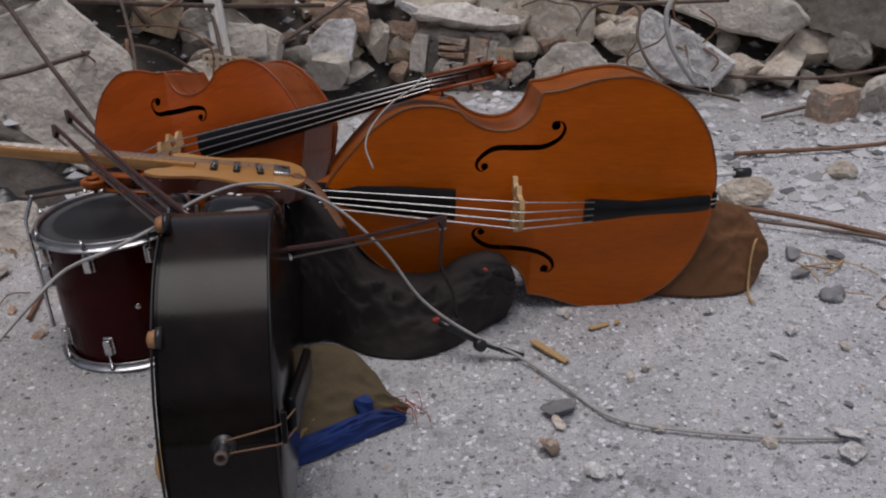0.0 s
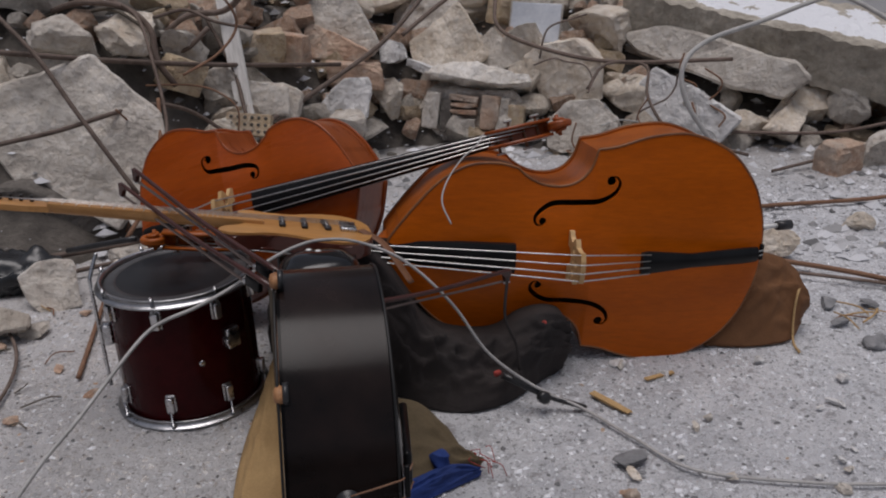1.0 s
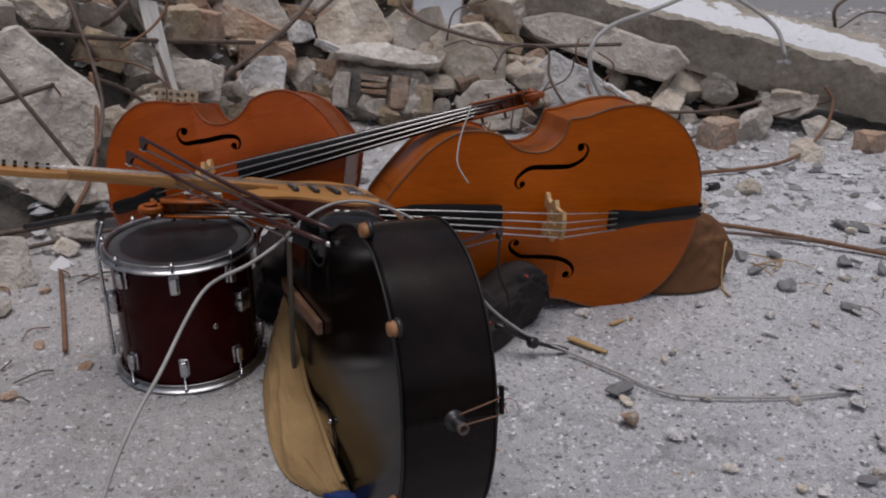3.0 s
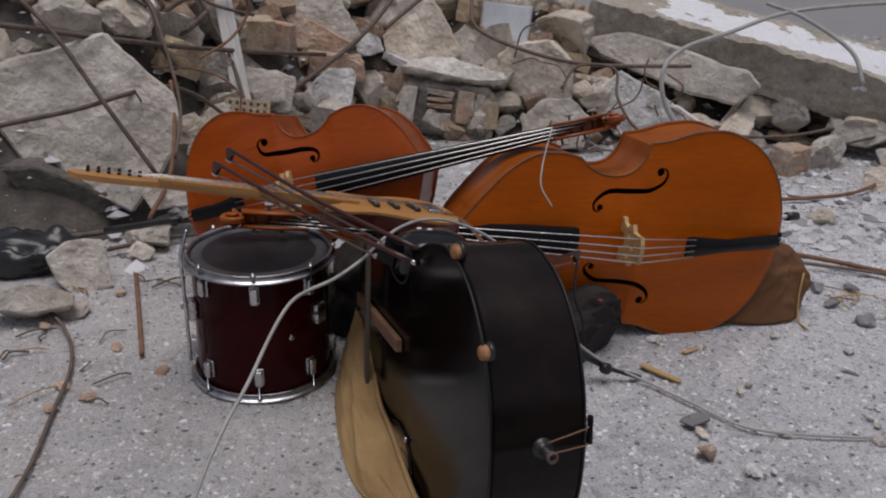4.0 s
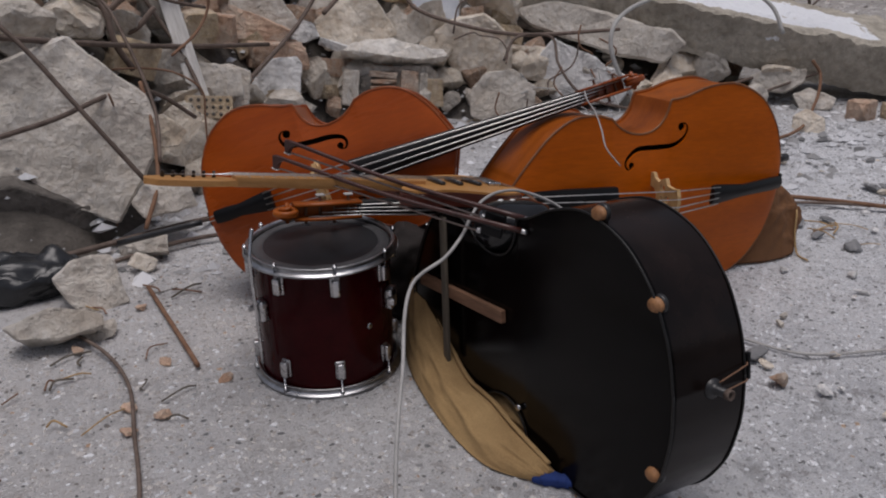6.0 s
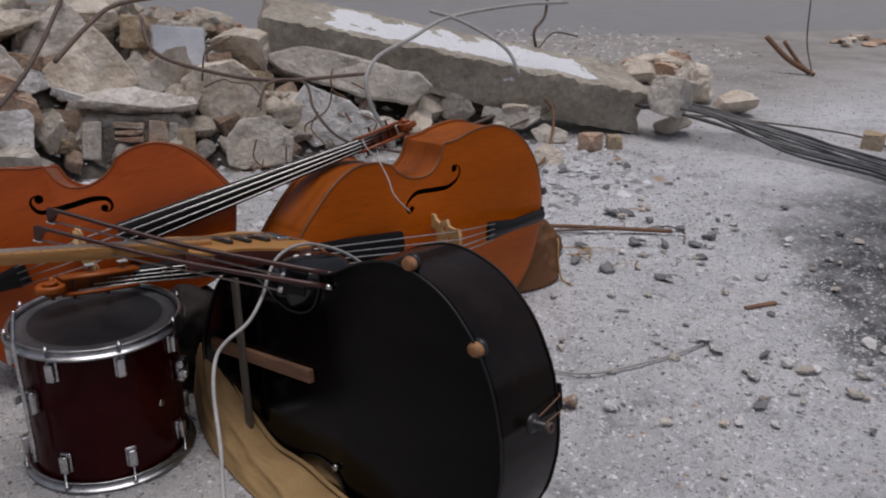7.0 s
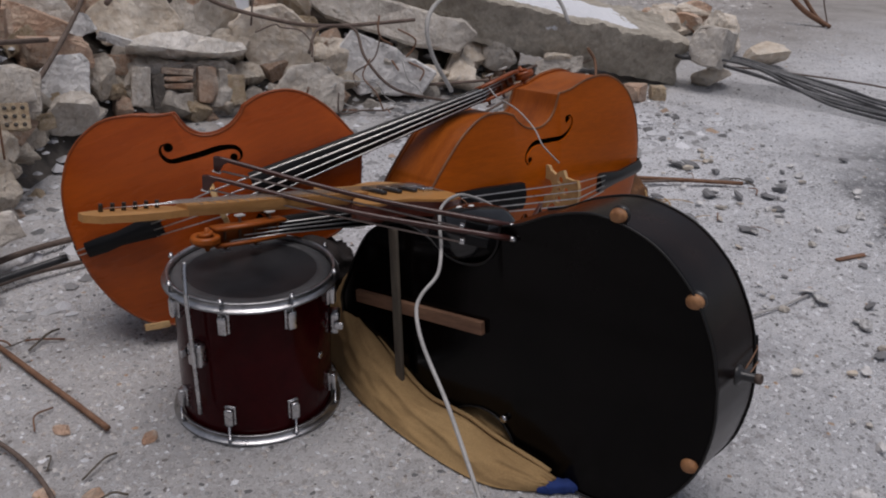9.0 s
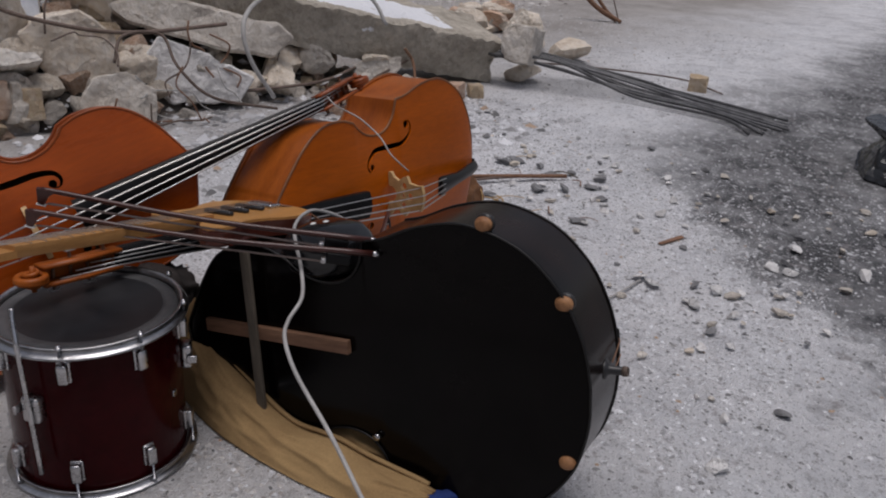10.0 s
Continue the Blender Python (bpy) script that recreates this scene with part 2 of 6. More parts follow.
MAT = {
    "painted_slab": painted_slab(),
    "ground": ground_surface(),
    "concrete": masonry("rough_concrete", (0.44, 0.395, 0.345), (0.78, 0.725, 0.65), 5, 30, (0.52, 0.43, 0.33), (0.84, 0.80, 0.74)),
    "limestone": masonry("beige_limestone", (0.56, 0.47, 0.37), (0.90, 0.82, 0.71), 6, 26, (0.60, 0.45, 0.30), (0.93, 0.89, 0.82)),
    "brick": masonry("dusty_brick", (0.50, 0.30, 0.20), (0.72, 0.54, 0.41), 9, 45, (0.66, 0.56, 0.46), (0.80, 0.72, 0.63), 0.2),
    "yellow_brick": masonry("yellow_brick", (0.52, 0.38, 0.23), (0.72, 0.59, 0.43), 9, 50, (0.56, 0.41, 0.28), (0.78, 0.70, 0.60)),
    "crust": masonry("cracked_plaster_crust", (0.72, 0.66, 0.58), (0.95, 0.91, 0.85), 6, 30, (0.70, 0.60, 0.50), (0.95, 0.93, 0.90), 0.04),
    "plaster": masonry("white_plaster", (0.78, 0.76, 0.74), (0.95, 0.945, 0.94), 7, 36, (0.74, 0.69, 0.63), (0.95, 0.95, 0.95), 0.04),
    # concrete coloured dark to stand for shaded undersides, slots and hollows
    "shade_concrete": surface("shade_dark_concrete", (0.07, 0.062, 0.054), (0.20, 0.18, 0.16), 5, 0.95, bump=1.0, grain=30, depth=0.05, speckle=0.6),
    # puts the shade of heap gaps and brick holes into colour; also lines the basses
    "hollow_dark": surface("dark_hollow_brown", (0.06, 0.052, 0.045), (0.17, 0.15, 0.13), 7, 0.95, bump=0.9, grain=30, depth=0.03),
    "rebar": surface("rusty_steel", (0.10, 0.070, 0.055), (0.20, 0.15, 0.125), 25, 0.75, 0.2, bump=0.5, grain=300, vary=0.15, depth=0.003),
    "pale_rebar": surface("dusty_pale_conduit", (0.33, 0.32, 0.31), (0.48, 0.47, 0.45), 20, 0.8, bump=0.3, grain=150, depth=0.003),
    "rust": surface("brown_rust", (0.17, 0.085, 0.05), (0.28, 0.16, 0.10), 25, 0.85, 0.2, bump=0.5, grain=200, depth=0.003),
    "black_cable": surface("dusty_black_cable_sheath", (0.03, 0.03, 0.033), (0.16, 0.16, 0.165), 9, 0.5, bump=0.2, grain=120, vary=0.3),
    "grey_cable": surface("grey_cable_sheath", (0.30, 0.29, 0.28), (0.46, 0.445, 0.43), 14, 0.6, bump=0.2, grain=160),
    "plank": surface("weathered_plank", (0.52, 0.50, 0.47), (0.80, 0.78, 0.75), 10, 0.9, bump=0.6, grain=60, stretch=(6, 6, 0.7), depth=0.008),
    "varnish_red": surface("reddish_orange_varnish", (0.29, 0.046, 0.002), (0.43, 0.080, 0.005), 2.0, 0.28, bump=0.05, grain=24, shine=0.36, stretch=(0.7, 4, 4), depth=0.002, spread=(0.25, 0.75), rough_vary=0.08),
    "varnish_rib_red": surface("dark_red_rib_varnish", (0.20, 0.042, 0.008), (0.32, 0.075, 0.014), 4, 0.30, bump=0.06, grain=22, shine=0.4, stretch=(3, 1, 7), depth=0.002),
    "varnish_amber": surface("amber_orange_varnish", (0.36, 0.070, 0.0), (0.52, 0.106, 0.0004), 2.0, 0.33, bump=0.05, grain=24, shine=0.22, stretch=(0.7, 4, 4), depth=0.002, spread=(0.25, 0.75), rough_vary=0.08),
    "varnish_rib_amber": surface("brown_rib_varnish", (0.24, 0.055, 0.006), (0.38, 0.095, 0.010), 4, 0.36, bump=0.06, grain=22, shine=0.3, stretch=(3, 1, 7), depth=0.002),
    "tan_edge": surface("worn_tan_edge", (0.11, 0.030, 0.006), (0.28, 0.115, 0.04), 7, 0.5, bump=0.2, grain=60, depth=0.002),
    "black_lacquer": surface("worn_black_lacquer", (0.0018, 0.0014, 0.0014), (0.005, 0.0036, 0.0034), 4, 0.17, bump=0.06, grain=30, shine=0.11, depth=0.002, rough_vary=0.08),
    "black_lacquer_rib": surface("scuffed_black_lacquer", (0.004, 0.003, 0.0028), (0.019, 0.011, 0.009), 5, 0.24, bump=0.16, grain=12, shine=0.2, depth=0.003, rough_vary=0.14),
    "worn_edge": surface("worn_brown_edge", (0.004, 0.0035, 0.0035), (0.15, 0.075, 0.045), 9, 0.5, bump=0.3, grain=90, depth=0.003, spread=(0.62, 0.82)),
    "ebony": surface("black_ebony", (0.004, 0.004, 0.0045), (0.010, 0.010, 0.011), 8, 0.36, shine=0.18, bump=0.05, grain=120, depth=0.001),
    "maple": surface("pale_maple", (0.38, 0.18, 0.058), (0.53, 0.28, 0.105), 8, 0.42, bump=0.05, grain=60, stretch=(1, 8, 8), depth=0.002, shine=0.3),
    "bridge_maple": surface("dusty_bridge_maple", (0.48, 0.29, 0.12), (0.64, 0.43, 0.21), 12, 0.55, bump=0.1, grain=60, depth=0.002),
    "guitar_face": surface("light_ash_top", (0.37, 0.175, 0.052), (0.52, 0.265, 0.088), 6, 0.36, bump=0.05, grain=40, stretch=(1, 9, 9), coat=0.1, depth=0.002, shine=0.3),
    "guitar_side": surface("dark_red_sunburst", (0.055, 0.012, 0.008), (0.11, 0.028, 0.016), 5, 0.3, bump=0.03, grain=60, coat=0.4, depth=0.002),
    "steel": surface("string_steel", (0.55, 0.54, 0.52), (0.75, 0.74, 0.72), 60, 0.3, 1.0, bump=0.05, grain=400),
    "hoop": surface("dulled_chrome", (0.34, 0.34, 0.345), (0.60, 0.60, 0.61), 20, 0.3, 1.0, bump=0.08, grain=90, depth=0.002),
    "chrome": surface("scuffed_chrome", (0.42, 0.42, 0.43), (0.66, 0.66, 0.67), 30, 0.28, 1.0, bump=0.08, grain=90, depth=0.002),
    "drum_wrap": surface("maroon_drum_wrap", (0.026, 0.0014, 0.0022), (0.046, 0.003, 0.0042), 6, 0.16, bump=0.02, grain=40, shine=0.10, depth=0.001),
    "drum_head": surface("smoked_drum_head", (0.009, 0.0095, 0.011), (0.028, 0.028, 0.031), 7, 0.38, shine=0.22, bump=0.06, grain=60, depth=0.002, rough_vary=0.16),
    "drum_ring": surface("grey_drum_collar", (0.05, 0.05, 0.053), (0.09, 0.09, 0.093), 12, 0.42, shine=0.25, bump=0.05, grain=60),
    "black_plastic": surface("black_plastic", (0.012, 0.012, 0.013), (0.03, 0.03, 0.032), 10, 0.35, bump=0.05, grain=80),
    "pouch": surface("glossy_black_vinyl", (0.004, 0.004, 0.005), (0.010, 0.010, 0.011), 6, 0.14, bump=0.15, grain=30, depth=0.003),
    "white_plastic": surface("white_plastic", (0.72, 0.72, 0.70), (0.82, 0.82, 0.80), 12, 0.4, bump=0.03, grain=80),
    "cork": surface("worn_wood_button", (0.22, 0.085, 0.03), (0.46, 0.23, 0.10), 30, 0.6, bump=0.2, grain=120, vary=0.2),
    "brown_wood": surface("raw_brown_wood", (0.13, 0.062, 0.035), (0.27, 0.145, 0.085), 8, 0.7, bump=0.2, grain=60, stretch=(1, 7, 7), depth=0.004),
    "grey_wood": surface("dull_grey_wood", (0.07, 0.058, 0.045), (0.15, 0.125, 0.095), 8, 0.75, bump=0.2, grain=60, stretch=(7, 1, 7), depth=0.004),
    "bow_stick": surface("dark_red_bow_stick", (0.030, 0.008, 0.006), (0.07, 0.020, 0.014), 12, 0.32, bump=0.04, grain=100, coat=0.1),
    "hair": surface("grey_bow_hair", (0.10, 0.07, 0.06), (0.20, 0.155, 0.135), 40, 0.7, bump=0.2, grain=300, stretch=(1, 20, 20)),
    "khaki": surface("khaki_canvas", (0.27, 0.165, 0.07), (0.42, 0.275, 0.125), 5, 0.9, bump=0.5, grain=190, depth=0.006),
    "brown_canvas": surface("brown_canvas", (0.13, 0.055, 0.020), (0.19, 0.085, 0.034), 6, 0.92, bump=0.5, grain=190, depth=0.006),
    # the bag's canvas again, with the flap's shade put into a darker colour
    "shaded_canvas": surface("shaded_olive_canvas", (0.070, 0.050, 0.026), (0.125, 0.092, 0.05), 6, 0.92, bump=0.5, grain=190, depth=0.006),
    "mesh_bag": surface("dark_mesh_fabric", (0.011, 0.008, 0.008), (0.034, 0.026, 0.024), 8, 0.85, bump=0.6, grain=160, depth=0.008),
    "blue_cloth": surface("blue_cloth", (0.009, 0.026, 0.12), (0.018, 0.052, 0.24), 7, 0.85, bump=0.4, grain=170, depth=0.006),
    "red_thread": surface("red_thread", (0.28, 0.03, 0.03), (0.42, 0.07, 0.05), 30, 0.9, bump=0.3, grain=200),
    "leather": surface("brown_leather_strap", (0.13, 0.055, 0.025), (0.22, 0.10, 0.05), 12, 0.6, bump=0.3, grain=100),
    "dark_sheet": surface("black_plastic_sheet", (0.012, 0.013, 0.015), (0.04, 0.042, 0.046), 5, 0.25, bump=0.4, grain=30, depth=0.01),
    "straw": surface("dry_wood_splinter", (0.36, 0.22, 0.09), (0.55, 0.37, 0.18), 20, 0.85, bump=0.4, grain=80, stretch=(1, 6, 6)),
    "shale": surface("dark_grey_chip", (0.13, 0.13, 0.135), (0.27, 0.27, 0.275), 14, 0.85, bump=0.5, grain=60, vary=0.2),
    "glassy": surface("dusty_mirror_tile", (0.50, 0.53, 0.58), (0.70, 0.73, 0.78), 6, 0.35, bump=0.1, grain=40),
    "wall_grey": surface("grey_shutter_paint", (0.13, 0.13, 0.13), (0.22, 0.215, 0.21), 0.9, 0.8, bump=0.2, grain=12),
    "wall_beige": surface("beige_render", (0.42, 0.40, 0.33), (0.52, 0.50, 0.43), 0.9, 0.9, bump=0.3, grain=12),
    "wall_dark": surface("dark_maroon_panel", (0.05, 0.035, 0.035), (0.10, 0.065, 0.06), 0.9, 0.7, bump=0.2, grain=12),
}


# ---- helpers of the scene ----
def part(name, bm, material, parent, label="", smooth=True, m=None):
    """Links a bmesh as one mesh object under a thing or a part."""
    me = bpy.data.meshes.new(name)
    if m is not None:
        bm.transform(m)
    bmesh.ops.recalc_face_normals(bm, faces=bm.faces[:])
    bm.to_mesh(me)
    bm.free()
    me.materials.append(MAT[material] if isinstance(material, str) else material)
    if smooth:
        me.polygons.foreach_set("use_smooth", [True] * len(me.polygons))
    ob = new(name, me)
    ob.parent = parent
    if label:
        tagged(ob, label)
    return ob


def thing(name, label, category, m=None, group="", kind=""):
    ob = tagged(new(name), label, category, group, kind)
    ob.empty_display_size = 0.1
    if m is not None:
        ob.matrix_basis = m
    return ob


def sharp(ob, degrees=35):
    """Smooth faces, but creases kept at the sharp edges."""
    me = ob.data
    bm = bmesh.new()
    bm.from_mesh(me)
    for e in bm.edges:
        e.smooth = len(e.link_faces) == 2 and e.calc_face_angle(0) < radians(degrees)
    bm.to_mesh(me)
    bm.free()
    return ob


def axes(x, y, z, t):
    """A pose from its three axes and its origin, made square."""
    x, z = Vector(x).normalized(), Vector(z)
    y = z.cross(x).normalized()
    z = x.cross(y)
    m = Matrix((x, y, z)).transposed().to_4x4()
    m.translation = t
    return m


def smooth_line(points, steps=8):
    """Points along a Catmull-Rom line through the given ones."""
    p = [Vector(q) for q in points]
    p = [2 * p[0] - p[1]] + p + [2 * p[-1] - p[-2]]
    out = []
    for i in range(1, len(p) - 2):
        for k in range(steps):
            t = k / steps
            a, b, c, d = p[i - 1], p[i], p[i + 1], p[i + 2]
            out.append(0.5 * (2 * b + (c - a) * t + (2 * a - 5 * b + 4 * c - d) * t * t + (3 * b - a - 3 * c + d) * t ** 3))
    return out + [p[-2]]


def tube(points, radius, sides=8, steps=6, flat=1.0, bm=None):
    """A round bar along a smooth line; radius is one number or a function of 0 to 1."""
    bm = bm or bmesh.new()
    line = smooth_line(points, steps) if steps > 1 else [Vector(q) for q in points]
    rings, up = [], Vector((0.13, 0.21, 1)).normalized()
    for i, p in enumerate(line):
        d = (line[min(i + 1, len(line) - 1)] - line[max(i - 1, 0)]).normalized()
        s = d.cross(up)
        s = (s if s.length > 1e-3 else d.cross(Vector((1, 0, 0)))).normalized()
        u = s.cross(d)
        up = u
        r = radius(i / (len(line) - 1)) if callable(radius) else radius
        rings.append([bm.verts.new(p + r * (math.cos(a) * s + flat * math.sin(a) * u)) for a in (2 * math.pi * k / sides for k in range(sides))])
    for a, b in zip(rings, rings[1:]):
        for k in range(sides):
            bm.faces.new((a[k], a[(k + 1) % sides], b[(k + 1) % sides], b[k]))
    bm.faces.new(rings[0][::-1])
    bm.faces.new(rings[-1])
    return bm


def box(sx, sy, sz, bevel=0.0, m=None, bm=None, segments=2):
    part_bm = bmesh.new()
    bmesh.ops.create_cube(part_bm, size=1, matrix=Matrix.Diagonal((sx, sy, sz, 1)))
    if bevel:
        bmesh.ops.bevel(part_bm, geom=part_bm.edges[:], offset=bevel, segments=segments, affect="EDGES", profile=0.6)
    if m is not None:
        part_bm.transform(m)
    return merge(bm, part_bm)


def merge(bm, other):
    if bm is None:
        return other
    me = bpy.data.meshes.new("joined")
    other.to_mesh(me)
    other.free()
    bm.from_mesh(me)
    bpy.data.meshes.remove(me)
    return bm


def lathe(profile, sides=32, m=None, ring=False):
    """A turned form round z from pairs of radius and height; ring: its profile closes on itself."""
    bm = bmesh.new()
    rings = []
    for r, z in profile:
        rings.append([bm.verts.new((r * math.cos(a), r * math.sin(a), z)) for a in (2 * math.pi * k / sides for k in range(sides))])
    for a, b in zip(rings, rings[1:]):
        for k in range(sides):
            bm.faces.new((a[k], a[(k + 1) % sides], b[(k + 1) % sides], b[k]))
    if ring:
        for k in range(sides):
            bm.faces.new((rings[-1][k], rings[-1][(k + 1) % sides], rings[0][(k + 1) % sides], rings[0][k]))
    else:
        bm.faces.new(rings[0][::-1])
        bm.faces.new(rings[-1])
    if m is not None:
        bm.transform(m)
    return bm


def prism(outline, z0, z1, bm=None):
    """A flat outline, given anticlockwise, drawn out from z0 to z1."""
    bm = bm or bmesh.new()
    a = [bm.verts.new((x, y, z0)) for x, y in outline]
    b = [bm.verts.new((x, y, z1)) for x, y in outline]
    n = len(outline)
    for k in range(n):
        bm.faces.new((a[k], a[(k + 1) % n], b[(k + 1) % n], b[k]))
    bm.faces.new(a[::-1])
    bm.faces.new(b)
    return bm


def stone_form(seed, w, d, h, cuts=8, rough=0.04, level=4):
    """An angular lump of broken stone of that width, depth and height."""
    rng = random.Random(seed)
    bm = bmesh.new()
    bmesh.ops.create_icosphere(bm, subdivisions=level, radius=0.62)
    planes = []
    for k in range(cuts):
        v = Vector((rng.gauss(0, 1), rng.gauss(0, 1), rng.gauss(0, 1))).normalized()
        planes.append((v, rng.uniform(0.20, 0.42)))
    for v in bm.verts:
        for n, c in planes:
            e = v.co.dot(n) - c
            if e > 0:
                v.co -= n * e
        v.co += v.co.normalized() * rough * noise.noise(v.co * 4.5 + Vector((seed * 1.7, 0, 0)))
        v.co += v.co.normalized() * rough * 0.7 * noise.noise(v.co * 11 + Vector((0, seed * 1.7, 0)))
        v.co += v.co.normalized() * rough * 0.5 * noise.noise(v.co * 26 + Vector((0, 0, seed * 1.7)))
        v.co -= v.co.normalized() * rough * 0.9 * max(0.0, noise.noise(v.co * 6 + Vector((seed * 0.7, 5, 0))) - 0.25)
    lo = [min(v.co[i] for v in bm.verts) for i in range(3)]
    hi = [max(v.co[i] for v in bm.verts) for i in range(3)]
    for v in bm.verts:
        v.co = Vector(((v.co[i] - (lo[i] + hi[i]) / 2) / (hi[i] - lo[i]) * (w, d, h)[i]) for i in range(3))
    return bm


def block_form(seed, w, d, h, chip=0.06, cuts=4):
    """A broken block: a cut cube with chipped corners."""
    rng = random.Random(seed)
    bm = bmesh.new()
    bmesh.ops.create_cube(bm, size=1)
    bmesh.ops.bevel(bm, geom=bm.edges[:], offset=0.03, segments=1, affect="EDGES")
    bmesh.ops.subdivide_edges(bm, edges=bm.edges[:], cuts=cuts, use_grid_fill=True)
    corner = [(Vector((rng.choice((-1, 1)), rng.choice((-1, 1)), rng.choice((-1, 1)))) + Vector((rng.uniform(-.5, .5), rng.uniform(-.5, .5), rng.uniform(-.5, .5)))).normalized() for k in range(3)]
    for v in bm.verts:
        for n in corner:
            e = v.co.dot(n) - rng.uniform(0.60, 0.64)
            if e > 0:
                v.co -= n * e
        v.co += chip * Vector((noise.noise(v.co * 3 + Vector((seed, 0, 0))), noise.noise(v.co * 3 + Vector((0, seed, 0))), noise.noise(v.co * 3 + Vector((0, 0, seed)))))
    for v in bm.verts:
        v.co = Vector((v.co.x * w, v.co.y * d, v.co.z * h))
    return bm


# ---- ground, rubble heap, far wall ----
TOE_X = (-30, -2.5, -1.9, -1.6, -1.2, -0.6, -0.3, 0.2, 0.6, 2.3, 3.0, 4.0, 30)
TOE_Y = (2.4, 2.6, 2.8, 3.1, 3.7, 4.45, 4.7, 4.75, 4.5, 4.45, 4.9, 6.2, 6.5)


def ground_height(x, y):
    near = max(0.0, 1 - max(abs(x - 1) / 5, abs(y - 3) / 5))
    return near * (0.012 * noise.noise(Vector((x * 1.3, y * 1.3, 0))) + 0.006 * noise.noise(Vector((x * 6, y * 6, 3))) + 0.005 * noise.noise(Vector((x * 15, y * 15, 7))) + 0.0045 * noise.noise(Vector((x * 34, y * 34, 9)))) - 0.004


def heap_height(x, y):
    toe = float(np.interp(x, TOE_X, TOE_Y))
    top = float(np.interp(x, (-2, -0.8, 0.8, 1.8, 3.0, 3.6), (1.12, 0.95, 0.80, 0.50, 0.12, 0.0)))
    z = min((y - toe) / 1.2, top)
    back = max(0.0, 1 - max(0.0, y - 6.2) / 1.8)
    return z * back


def sheet(xs, ys, height, bm=None):
    bm = bm or bmesh.new()
    rows = [[bm.verts.new((x, y, height(x, y))) for x in xs] for y in ys]
    for a, b in zip(rows, rows[1:]):
        for k in range(len(xs) - 1):
            bm.faces.new((a[k], a[k + 1], b[k + 1], b[k]))
    return bm


far = [15, 25, 60, 200, 800]
xs = [-v for v in far[::-1]] + list(np.linspace(-6, -2.3, 30)) + list(np.linspace(-2.28, 3.2, 260)) + list(np.linspace(3.26, 9, 60)) + far
ys = [-v for v in far[::-1]] + list(np.linspace(-4, 0.4, 25)) + list(np.linspace(0.42, 4.4, 200)) + list(np.linspace(4.46, 9, 60)) + far
ground = part("ground", sheet([float(v) for v in xs], [float(v) for v in ys], ground_height), "ground", None)
tagged(ground, "pale chalky dust and grit over worn dark asphalt", "ground", kind="structure")

# base sheet under the stones, coloured dark so their gaps look shaded
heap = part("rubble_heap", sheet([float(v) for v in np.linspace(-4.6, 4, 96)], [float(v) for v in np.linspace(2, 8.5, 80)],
            lambda x, y: heap_height(x, y) - 0.17 - 0.9 * max(0.0, -2.9 - x) ** 1.2 - 0.6 * max(0.0, y - 7.4) + 0.07 * noise.noise(Vector((x * 3, y * 3, 5))) + 0.03 * noise.noise(Vector((x * 9, y * 9, 5)))), "hollow_dark", None)
tagged(heap, "brown dust and crumbs under the masonry, darkened as shaded gaps", "rubble", kind="stuff")

# only the foot is in view; the unseen height is added to block low sky
wall = thing("wall_far", "grey shuttered shopfront with a beige end across the road", "wall", pose(0, 0, 0), kind="structure")
AWAY = pose(7.0, 20.5, 0, 0, 0, -19)
part("shutter_wall", box(16, 0.3, 12, 0.02), "wall_grey", wall, m=AWAY @ pose(-3, 0, 6), smooth=False)
part("panel", box(3.2, 0.34, 12, 0.02), "wall_dark", wall, "dark maroon panel", m=AWAY @ pose(6.6, 0, 6), smooth=False)
part("beige_wall", box(14, 0.5, 10, 0.02), "wall_beige", wall, "beige rendered wall", m=AWAY @ pose(15.2, -0.2, 5), smooth=False)
for k in range(7):
    part("pier", box(0.35, 0.5, 4, 0.02), "wall_dark", wall, m=AWAY @ pose(-10 + 2.4 * k, -0.05, 2), smooth=False)
part("kerb", box(44, 0.4, 0.16, 0.02), "concrete", wall, m=AWAY @ pose(3, -0.9, 0.06), smooth=False)

# unseen walls, added behind and beside to cut low skylight and darken reflections
for nm, m, size in (("wall_behind", pose(0, -15, 1.6), (50, 0.4, 3.2)), ("wall_side", pose(-12.5, 4, 3.0), (0.4, 40, 6))):
    w = thing(nm, "unseen plain grey wall added to block low sky", "wall", kind="structure")
    part("wall_face", box(*size, 0.02), "wall_grey", w, m=m, smooth=False)


# ---- broken masonry ----
def stone(x, y, z, w, d, h, seed, kind="limestone", turn=(0, 0, 0), label="", block=False, name="stone"):
    bm = block_form(seed, w, d, h) if block else stone_form(seed, w, d, h)
    words = {"limestone": "broken lump of beige limestone in the heap", "concrete": "jagged lump of grey concrete in the heap", "plaster": "white plastered lump of broken masonry",
             "brick": "broken orange brick with dusty mortar", "yellow_brick": "broken yellow brick with mortar", "shale": "dark grey chip of rubble", "shade_concrete": "lump of concrete coloured dark to stand for shade", "dark_sheet": "glossy black lump in place of an unidentified object"}[kind]
    ob = part(name, bm, kind, None, smooth=False)
    ob.matrix_basis = pose(x, y, z, *turn)
    cat = "brick" if "brick" in kind else "rock"
    return tagged(ob, label or words, cat, "bricks in the heap" if cat == "brick" else "rocks of the heap" if kind != "dark_sheet" else "black lumps")


